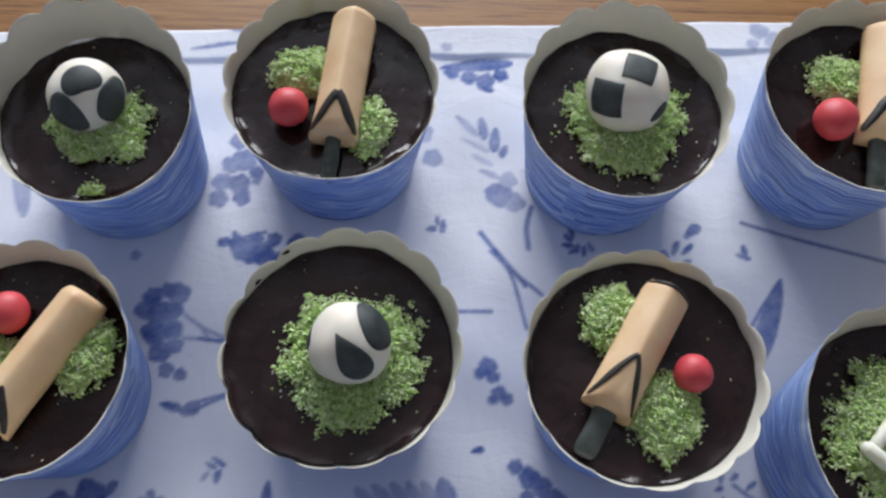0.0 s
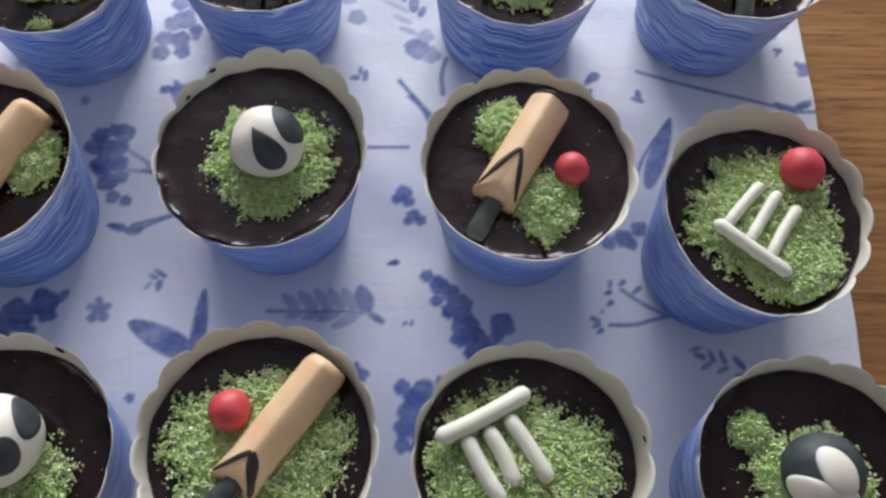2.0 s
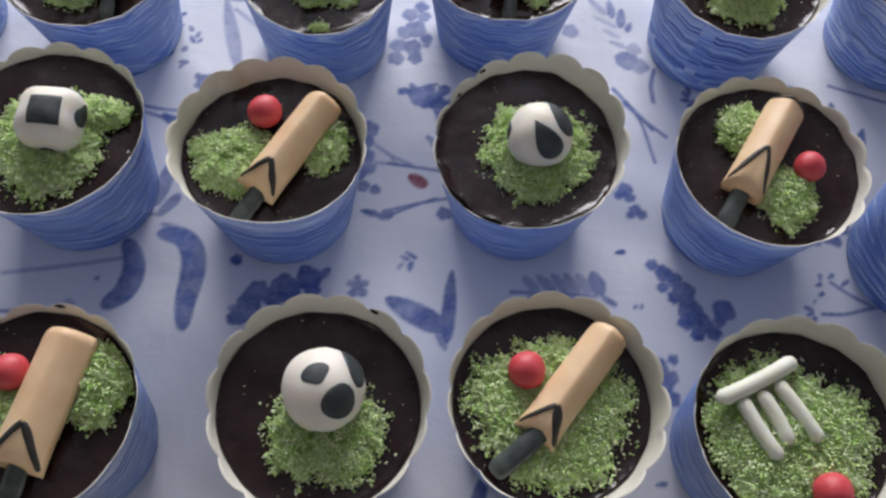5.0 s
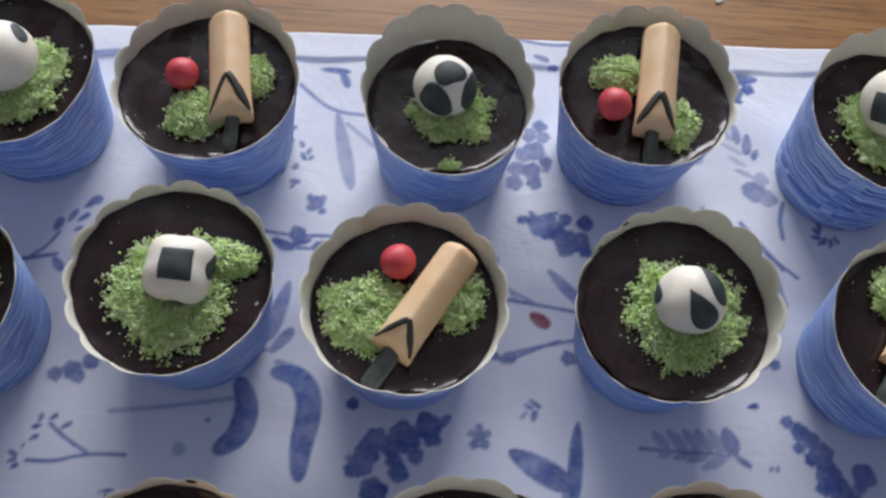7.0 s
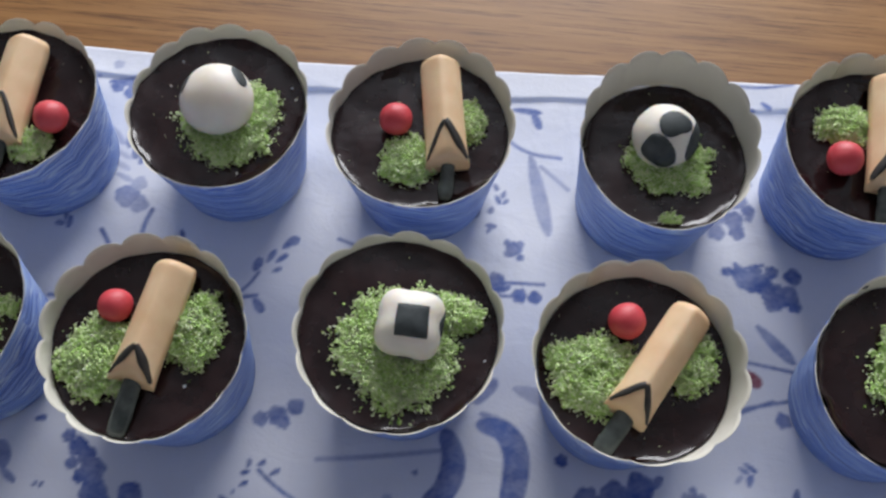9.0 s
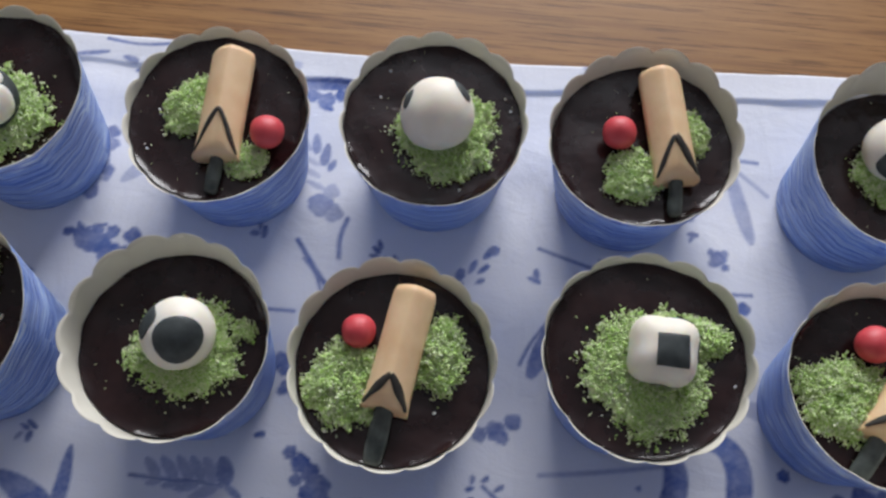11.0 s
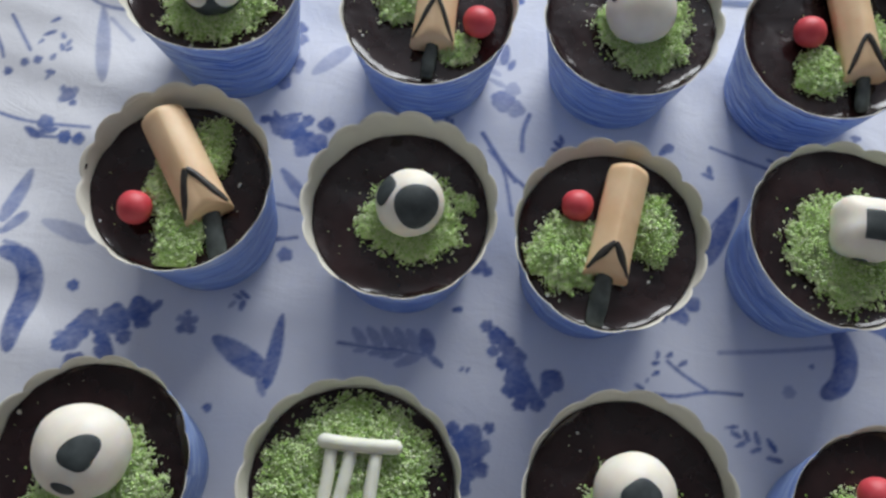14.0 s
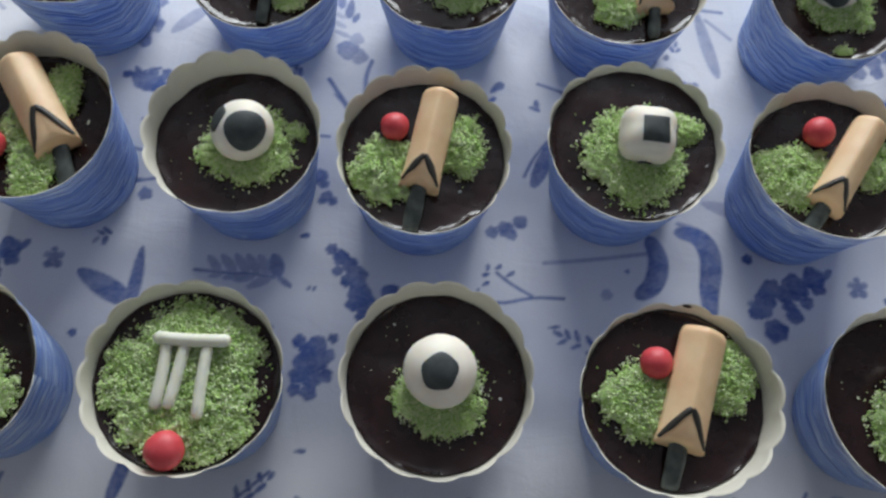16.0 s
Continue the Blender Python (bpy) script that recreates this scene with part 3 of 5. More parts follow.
# pale fern and rose
leaf(0.0069, 0.1946, 0.0159, 0.1856, 0.0034, 0.35)
leaf(0.0170, 0.1941, 0.0186, 0.1839, 0.0039, 0.5)
leaf(0.0230, 0.1896, 0.0223, 0.1785, 0.0044, 0.5)
leaf(0.0272, 0.1822, 0.0250, 0.1763, 0.0032, 0.5)
leaf(0.0089, 0.1844, 0.0209, 0.1785, 0.0024, 0.25)
leaf(0.0131, 0.1774, 0.0221, 0.1728, 0.0029, 0.25)
leaf(0.0161, 0.1709, 0.0246, 0.1673, 0.0029, 0.35)
blob(0.0241, 0.1600, 0.0045, 0.5)
blob(0.0277, 0.1665, 0.0031, 0.35)
blob(0.0213, 0.1613, 0.0024, 0.5)
blob(0.0301, 0.1569, 0.0036, 0.45)
leaf(0.0156, 0.2081, 0.0226, 0.2063, 0.0030, 0.6)
# split stem
stem([(0.0168, 0.1438), (0.0243, 0.1339), (0.0336, 0.1230)], 0.0021, 0.85)
stem([(0.0365, 0.1549), (0.0341, 0.1467), (0.0350, 0.1379)], 0.0021, 0.5)
leaf(0.0002, 0.1509, 0.0004, 0.1463, 0.0019, 0.85)
leaf(0.0026, 0.1490, 0.0021, 0.1429, 0.0026, 0.85)
leaf(-0.0040, 0.1446, 0.0004, 0.1452, 0.0028, 0.85)
blob(-0.0020, 0.1752, 0.0034, 0.4)
blob(-0.0060, 0.1860, 0.0036, 0.4)
# long stem
stem([(0.1181, 0.1506), (0.1373, 0.1448), (0.1608, 0.1392), (0.1782, 0.1338)], 0.0015, 0.7)
leaf(0.1756, 0.1361, 0.1833, 0.1310, 0.0044, 0.7)
leaf(0.1809, 0.1312, 0.1926, 0.1376, 0.0034, 0.5)
leaf(0.1140, 0.1373, 0.1198, 0.1353, 0.0026, 0.7)
leaf(0.1173, 0.1416, 0.1180, 0.1368, 0.0026, 0.7)
leaf(0.0962, 0.1454, 0.1015, 0.1488, 0.0046, 0.6)
leaf(0.1299, 0.1271, 0.1175, 0.0949, 0.0076, 0.6)
stem([(0.1299, 0.1271), (0.1177, 0.1109), (0.1135, 0.1004)], 0.0014, 0.7)
# side leaves
leaf(-0.5363, 0.0852, -0.5419, 0.0583, 0.0065, 0.5)
leaf(-0.5256, 0.0619, -0.5002, 0.0559, 0.0074, 0.3)
stem([(-0.5606, 0.0500), (-0.5394, 0.0552)], 0.0015, 0.4)
stem([(-0.5785, 0.1158), (-0.5488, 0.1054), (-0.5162, 0.1066)], 0.0013, 0.6)
blob(-0.5359, 0.1064, 0.0033, 0.7)
blob(-0.5260, 0.1008, 0.0028, 0.7)
blob(-0.5196, 0.1006, 0.0025, 0.7)
stem([(-0.5776, 0.1574), (-0.5661, 0.1419), (-0.5636, 0.1361)], 0.0013, 0.6)
stem([(-0.5653, 0.1576), (-0.5522, 0.1408)], 0.0013, 0.6)
blob(-0.5599, 0.1296, 0.0018, 0.6)
blob(-0.5532, 0.1345, 0.0018, 0.6)
blob(-0.5475, 0.1363, 0.0018, 0.6)
leaf(-0.5470, 0.1562, -0.5429, 0.1593, 0.0021, 0.6)
leaf(-0.5491, 0.1490, -0.5432, 0.1523, 0.0021, 0.6)
leaf(-0.5497, 0.1442, -0.5479, 0.1476, 0.0018, 0.6)
leaf(-0.5402, 0.0534, -0.5320, 0.0648, 0.0049, 0.45)
leaf(-0.5381, 0.0506, -0.5254, 0.0460, 0.0039, 0.45)
# twin blossoms
blob(0.0191, 0.0919, 0.0029, 0.65)
blob(0.0164, 0.0894, 0.0020, 0.65)
blob(0.0209, 0.0883, 0.0022, 0.65)
blob(0.0231, 0.0820, 0.0026, 0.65)
blob(0.0258, 0.0802, 0.0020, 0.65)
blob(0.0209, 0.0801, 0.0017, 0.65)
stem([(0.0041, 0.1120), (0.0204, 0.1126)], 0.0016, 0.8)
# low blossoms
blob(0.1000, 0.0713, 0.0026, 0.6)
blob(0.1061, 0.0733, 0.0034, 0.6)
blob(0.1126, 0.0774, 0.0029, 0.6)
blob(0.1090, 0.0708, 0.0022, 0.6)
# hem flowers
leaf(0.0003, 0.2170, 0.0308, 0.2204, 0.0061, 0.7)
blob(0.0054, 0.2150, 0.0028, 0.7)
blob(0.0124, 0.2125, 0.0030, 0.7)
blob(0.0189, 0.2109, 0.0035, 0.7)
blob(0.0253, 0.2141, 0.0028, 0.7)
blob(0.1361, 0.2399, 0.0037, 0.35)
blob(0.1428, 0.2350, 0.0042, 0.35)
blob(0.1323, 0.2328, 0.0024, 0.35)
leaf(-0.1020, 0.2213, -0.0830, 0.2254, 0.0023, 0.5)
blob(0.0030, 0.2265, 0.0021, 0.3)
leaf(-0.0319, 0.2191, -0.0204, 0.2212, 0.0023, 0.5)
stem([(-0.0179, 0.2169), (-0.0040, 0.2196)], 0.0012, 0.4)
# hem leaves
stem([(-0.4465, 0.2159), (-0.4278, 0.2135), (-0.4078, 0.2179)], 0.0015, 0.6)
leaf(-0.4377, 0.2075, -0.4297, 0.2049, 0.0033, 0.6)
leaf(-0.4309, 0.2013, -0.4254, 0.2020, 0.0028, 0.6)
leaf(-0.4231, 0.2070, -0.4179, 0.2035, 0.0025, 0.6)
leaf(-0.4240, 0.1454, -0.4088, 0.1629, 0.0072, 0.3)
leaf(-0.5653, 0.2042, -0.5703, 0.1990, 0.0041, 0.5)
# forked branch and a leafy sprig
stem([(-0.3404, 0.1203), (-0.3333, 0.1131), (-0.3305, 0.1032), (-0.3275, 0.0906)], 0.0015, 0.55)
stem([(-0.3333, 0.1131), (-0.3268, 0.1078), (-0.3216, 0.1036)], 0.0017, 0.8)
leaf(-0.3124, 0.1283, -0.3088, 0.1252, 0.0024, 0.75)
leaf(-0.3102, 0.1313, -0.3085, 0.1268, 0.0022, 0.75)
leaf(-0.3135, 0.1242, -0.3082, 0.1233, 0.0022, 0.75)
leaf(-0.3080, 0.1204, -0.3064, 0.1245, 0.0024, 0.75)
leaf(-0.3051, 0.1193, -0.3045, 0.1238, 0.0024, 0.75)
leaf(-0.3032, 0.1254, -0.3011, 0.1213, 0.0022, 0.75)
leaf(-0.3108, 0.1205, -0.3077, 0.1224, 0.0018, 0.75)
# a dark red spot, and a fainter one
leaf(-0.0755, 0.0947, -0.0670, 0.0892, 0.0062, 0.95, 2)
blob(0.1232, -0.0509, 0.006, 0.18, 2)

from_back = back_edge(CX) - CY
waves = 0.0006 * np.sin(CX * 21 + 1.3 * np.sin(CY * 17)) * np.sin(CY * 26 + 2) + 0.0004 * np.sin(CX * 47 + CY * 63)
fold_rng = np.random.default_rng(11)
for _ in range(9):
    turn, size, shift = fold_rng.uniform(0.9, 2.2), fold_rng.uniform(70, 260), fold_rng.uniform(0, 6.28, 3)
    across, along = CX * math.cos(turn) + CY * math.sin(turn), CY * math.cos(turn) - CX * math.sin(turn)
    waves += 0.040 / size * np.sin(across * size + 1.5 * np.sin(along * 23 + shift[2]) + shift[0]) * np.clip(np.sin(along * 19 + across * 11 + shift[1]), 0, 1)
# long creases that run across the free end of the cloth, and a few between the cups
left = np.clip((-0.40 - CX) / 0.10, 0, 1)
wander = 0.009 * np.sin(CX * 13 + 0.6) + 0.003 * np.sin(CX * 41 + CY * 19)
for spacing, shift, height in ((0.046, 0.004, 0.0019), (0.0305, 0.011, 0.0009)):
    phase = (CY + wander * (0.6 + 12 * spacing) - shift) / spacing
    ridge = 0.5 + 0.5 * np.cos(2 * math.pi * phase)
    waves += (left + 0.16) * height * ridge * np.clip(0.55 + 0.6 * np.sin(CX * 33 + phase * 1.7), 0, 1)
CZ = 0.0004 + waves * np.clip(from_back / 0.02, 0, 1)
hem = np.clip((0.0162 + 0.0006 * np.sin(CX * 60) + 0.0004 * np.sin(CX * 171) - from_back) / 0.0014, 0, 1)
CZ += hem * (0.0014 + 0.0005 * np.sin(CX * 38) * np.sin(CX * 91 + 1))
CZ -= np.clip(1 - from_back / 0.0016, 0, 1) ** 2 * 0.0028 + np.clip(1 - (0.1945 - CX) / 0.0016, 0, 1) ** 2 * 0.0020
rows, cols = CX.shape
idx = np.arange(rows * cols).reshape(rows, cols)
quads = np.stack([idx[:-1, :-1], idx[:-1, 1:], idx[1:, 1:], idx[1:, :-1]], -1).reshape(-1, 4)
cloth_mesh = bpy.data.meshes.new("tablecloth")
cloth_mesh.vertices.add(rows * cols)
cloth_mesh.vertices.foreach_set("co", np.stack([CX, CY, CZ], -1).astype(np.float32).ravel())
cloth_mesh.loops.add(quads.size)
cloth_mesh.loops.foreach_set("vertex_index", quads.astype(np.int32).ravel())
cloth_mesh.polygons.add(len(quads))
cloth_mesh.polygons.foreach_set("loop_start", np.arange(0, quads.size, 4, dtype=np.int32))
cloth_mesh.polygons.foreach_set("use_smooth", np.ones(len(quads), bool))
cloth_mesh.update(calc_edges=True)
ink_layer = cloth_mesh.attributes.new("ink", "FLOAT_COLOR", "POINT")
ink_layer.data.foreach_set("color", INK.ravel())
cloth_mesh.materials.append(CLOTH)
tagged(new("tablecloth", cloth_mesh), "white cotton cloth printed with blue flowers and leaves, on the table", "tablecloth")


# ---- the cupcakes ----
LOBES = 15
TOPPINGS = {
    "football": "chocolate cupcake in blue paper cup with fondant football on green coconut",
    "bat": "chocolate cupcake in blue paper cup with fondant cricket bat, red ball",
    "stumps": "chocolate cupcake in blue paper cup with white fondant stumps, red ball",
}
rng = np.random.default_rng(7)


def cupcake(x, y, rim, radius, lean_x, lean_y, level, topping, label=""):
    """A paper cup with its cake and glaze. rim: height of the rim; lean: its slope; level: height of the glaze."""
    thing = tagged(new("cupcake"), label or TOPPINGS[topping], "cupcake", "cupcakes on the cloth")
    thing.location = (x, y, 0.0)
    foot, n = 0.0278, LOBES * 12
    turn = rng.uniform(0, 2 * math.pi)
    dents = rng.uniform(-1, 1, 6)
    angles = [2 * math.pi * k / n for k in range(n)]

    def top(a):
        lobe = abs(math.cos((a + turn) * LOBES / 2)) ** 0.55
        wave = 0.0005 * (dents[0] * math.sin(2 * a) + dents[1] * math.cos(3 * a) + dents[2] * math.sin(5 * a))
        return rim + radius * (lean_x * math.cos(a) + lean_y * math.sin(a)) - 0.0014 + 0.0029 * (lobe - 0.45) + wave, lobe

    def side(a, s, lobe):
        r = foot + (radius - foot) * s ** 1.05 + 0.0015 * (lobe - 0.6) * s ** 7
        return r + 0.0005 * s * (dents[3] * math.sin(2 * a + 1) + dents[4] * math.cos(3 * a + 2))

    def ring(s, inset):
        pts = []
        for a in angles:
            h, lobe = top(a)
            r = side(a, s, lobe) - inset
            pts.append((r * math.cos(a), r * math.sin(a), 0.0006 + (h - 0.0006) * s))
        return pts

    steps = (0.0, 0.02, 0.2, 0.4, 0.6, 0.75, 0.88, 0.95, 1.0)
    outer = [ring(s, 0.0008 if s == 0 else 0.0) for s in steps]
    verts, faces = loft(outer, caps=False)
    faces.append(tuple(range(n - 1, -1, -1)))
    me = mesh_of("paper_cup", verts, faces, PAPER)
    uv = me.uv_layers.new(name="UVMap")
    for poly in me.polygons:
        for li, vi in zip(poly.loop_indices, poly.vertices):
            row, col = divmod(vi, n)
            u = col / n
            if col == 0 and any(v % n == n - 1 for v in poly.vertices):
                u = 1.0
            uv.data[li].uv = (u, steps[row])
    cup = part("paper_cup", me, thing, "blue paper cup printed with fine wavy lines")
    inner = [ring(s, 0.00045 if s < 1 else 0.0003) for s in (0.7, 0.8, 0.9, 0.96, 1.0)]
    part("liner", mesh_of("liner", *loft(inner + [outer[-1]], caps=False), LINER), cup, "cream inner face with a scalloped rim")
    # cake below the glaze, and the glaze with its raised edge against the paper
    def inside(z, a=None, gap=0.0009):
        if a is None:
            return foot + (radius - foot) * min(1.0, max(0.0, z / rim)) - 0.0011
        h, lobe = top(a)
        return side(a, min(1.0, max(0.0, (z - 0.0006) / (h - 0.0006))), lobe) - gap
    k = 72
    rings = [[(f * inside(z, 2 * math.pi * j / k, 0.0016) * math.cos(2 * math.pi * j / k), f * inside(z, 2 * math.pi * j / k, 0.0016) * math.sin(2 * math.pi * j / k), z) for j in range(k)]
             for f, z in ((0.9, 0.0015), (1.0, 0.004), (1.0, level - 0.004))]
    part("cake", mesh_of("cake", *loft(rings), CAKE), thing)
    verts, faces = [], []
    fr = (1.0, 0.985, 0.95, 0.9, 0.8, 0.65, 0.45, 0.2)
    phase = rng.uniform(0, 6, 4)
    for f in fr:
        for j in range(k):
            a = 2 * math.pi * j / k
            edge = 0.0012 * max(0.0, (f - 0.9) / 0.1) ** 2 * max(0.1, 0.8 + 0.5 * math.sin(3 * a + phase[0]) + 0.35 * math.sin(8 * a + phase[1]) + 0.3 * math.sin(17 * a + phase[2]))
            z = level + edge + 0.0004 * f * math.sin(2 * a + phase[2]) + 0.0003 * math.sin(5 * a + phase[3]) * f * (1 - f) * 4
            r = f * inside(z, a)
            verts.append((r * math.cos(a), r * math.sin(a), z))
    verts.append((0, 0, level))
    for i in range(len(fr) - 1):
        for j in range(k):
            faces.append((i * k + j, i * k + (j + 1) % k, (i + 1) * k + (j + 1) % k, (i + 1) * k + j))
    last = (len(fr) - 1) * k
    faces += [(last + j, last + (j + 1) % k, len(verts) - 1) for j in range(k)]
    below = [(v[0] * 0.955, v[1] * 0.955, level - 0.004) for v in verts[:k]]
    base = len(verts)
    verts += below
    faces += [(base + j, base + (j + 1) % k, (j + 1) % k, j) for j in range(k)]
    part("icing", mesh_of("icing", verts, faces, ICING), thing, "glossy dark chocolate glaze")
    thing["level"], thing["room"] = level, inside(level) - 0.001
    return thing


def grass(thing, heaps):
    """Heaps of fine green coconut: a low lumpy mound under a coat of small clumped shreds, with a ragged edge and strays."""
    level, room = thing["level"], thing["room"]
    pts, sizes, pales = [], [], []
    base_v, base_f = [], []
    for hx, hy, rx, ry in heaps:
        ph = rng.uniform(0, 6.28, 5)
        small = min(rx, ry) < 0.016
        thick = min(0.0050, 0.55 * min(rx, ry)) if small else 0.0042

        def edge_at(a):
            return 0.965 + 0.07 * np.sin(3 * a + ph[0]) + 0.06 * np.sin(5 * a + ph[1]) + 0.05 * np.sin(11 * a + ph[2]) + 0.03 * np.sin(23 * a + ph[3])

        def height_at(x, y, rho):
            """Rounded lumps of two sizes on a low dome."""
            lump = np.array([0.95 + 0.28 * noise.noise((u * 240, v * 240, ph[3])) + 0.22 * noise.noise((u * 620, v * 620, ph[4])) for u, v in zip(x, y)])
            return thick * np.clip(1 - rho ** 2.4, 0, 1) ** 0.55 * np.clip(lump, 0.25, 2)

        # the packed inside
        first, k = len(base_v), 72
        fr = np.array((1.0, 0.985, 0.96, 0.92, 0.87, 0.81, 0.74, 0.67, 0.6, 0.53, 0.46, 0.39, 0.32, 0.25, 0.18, 0.1))
        A, F = np.meshgrid(np.arange(k) * 2 * math.pi / k, fr)
        A, F = A.ravel(), F.ravel()
        E = edge_at(A) * F * 0.95
        X, Y = hx + rx * E * np.cos(A), hy + ry * E * np.sin(A)
        Q = np.maximum(1, np.hypot(X, Y) / (room - 0.0003))
        X, Y = X / Q, Y / Q
        Z = level - 0.0006 + height_at(X, Y, F) * 0.76
        Z[F == 1.0] = level - 0.001
        base_v += np.c_[X, Y, Z].tolist()
        last = len(fr) - 1
        base_f += [(first + i * k + j, first + i * k + (j + 1) % k, first + (i + 1) * k + (j + 1) % k, first + (i + 1) * k + j) for i in range(last) for j in range(k)]
        base_f.append(tuple(first + last * k + j for j in range(k)))
        # clumps of shreds over it
        n = int(rx * ry * math.pi / 1.0e-6 * 1.15)
        a = rng.uniform(0, 2 * math.pi, n)
        rho = np.sqrt(rng.uniform(0, 1.0, n))
        out = rho * edge_at(a) * (1 + rng.normal(0, 0.07, n))
        x, y = hx + rx * out * np.cos(a), hy + ry * out * np.sin(a)
        h = height_at(x, y, rho)
        size = rng.uniform(0.6, 1.4, n)
        count = rng.integers(6, 12, n)
        who = np.repeat(np.arange(n), count)
        m = len(who)
        off = rng.normal(0, 0.00060, (m, 3)) * size[who, None]
        off[:, 2] = np.abs(off[:, 2]) * 0.9
        pts.append(np.c_[x[who], y[who], level + 0.0001 + h[who]] + off)
        sizes.append(rng.uniform(0.00022, 0.00052, m) * size[who] ** 0.5)
        pales.append(rng.uniform(0, 1, m) < 0.10 + 0.24 * np.clip((rho[who] - 0.72) / 0.28, 0, 1))
        # pale stray crumbs round the heap, most of them close to it
        m = int(30 + n * 0.05)
        a, out = rng.uniform(0, 2 * math.pi, m), 0.95 + rng.exponential(0.075, m)
        pts.append(np.c_[hx + rx * out * np.cos(a), hy + ry * out * np.sin(a), np.full(m, level + 0.0004)])
        sizes.append(rng.uniform(0.00025, 0.00060, m))
        pales.append(rng.uniform(0, 1, m) < 0.6)
    # a few specks anywhere on the glaze
    m = int(rng.integers(14, 30))
    a, out = rng.uniform(0, 2 * math.pi, m), room * np.sqrt(rng.uniform(0.1, 0.99, m))
    pts.append(np.c_[out * np.cos(a), out * np.sin(a), np.full(m, level + 0.0003)])
    sizes.append(rng.uniform(0.00014, 0.00034, m))
    pales.append(np.ones(m, bool))
    p, s, pale = np.concatenate(pts), np.concatenate(sizes), np.concatenate(pales)
    keep = np.hypot(p[:, 0], p[:, 1]) < room
    p, s, pale = p[keep], s[keep], pale[keep]
    n = len(p)
    shred = np.array([(1, 0, 0), (-1, 0, 0), (0, 1, 0), (0, -0.5, 0.87), (0, -0.5, -0.87)], float)
    tri = np.array([(0, 2, 3), (0, 3, 4), (0, 4, 2), (1, 3, 2), (1, 4, 3), (1, 2, 4)])
    shape = shred[None] * rng.uniform(0.6, 1.3, (n, 5, 1)) * np.array((1.55, 0.95, 0.95)) + rng.normal(0, 0.12, (n, 5, 3))
    q = rng.normal(size=(n, 4))
    q /= np.linalg.norm(q, axis=1, keepdims=True)
    w, i, j, k = q.T
    rot = np.stack([1 - 2 * (j * j + k * k), 2 * (i * j - k * w), 2 * (i * k + j * w), 2 * (i * j + k * w), 1 - 2 * (i * i + k * k), 2 * (j * k - i * w),
                    2 * (i * k - j * w), 2 * (j * k + i * w), 1 - 2 * (i * i + j * j)], 1).reshape(n, 3, 3)
    v = np.einsum("nab,nkb->nka", rot, shape) * s[:, None, None] + p[:, None, :]
    f = tri[None] + 5 * np.arange(n)[:, None, None]
    me = mesh_of("coconut_grass", v.reshape(-1, 3).tolist() + base_v, f.reshape(-1, 3).tolist() + [tuple(5 * n + i for i in q) for q in base_f], CRUMB)
    me.materials.append(PALE_CRUMB)
    me.polygons.foreach_set("material_index", np.concatenate([np.repeat(pale, 6).astype(np.int32), np.zeros(len(base_f), np.int32)]))
    ob = part("coconut_grass", me, thing, "loose heap of bright green shredded coconut")
    tagged(ob, kind="stuff")
    return ob


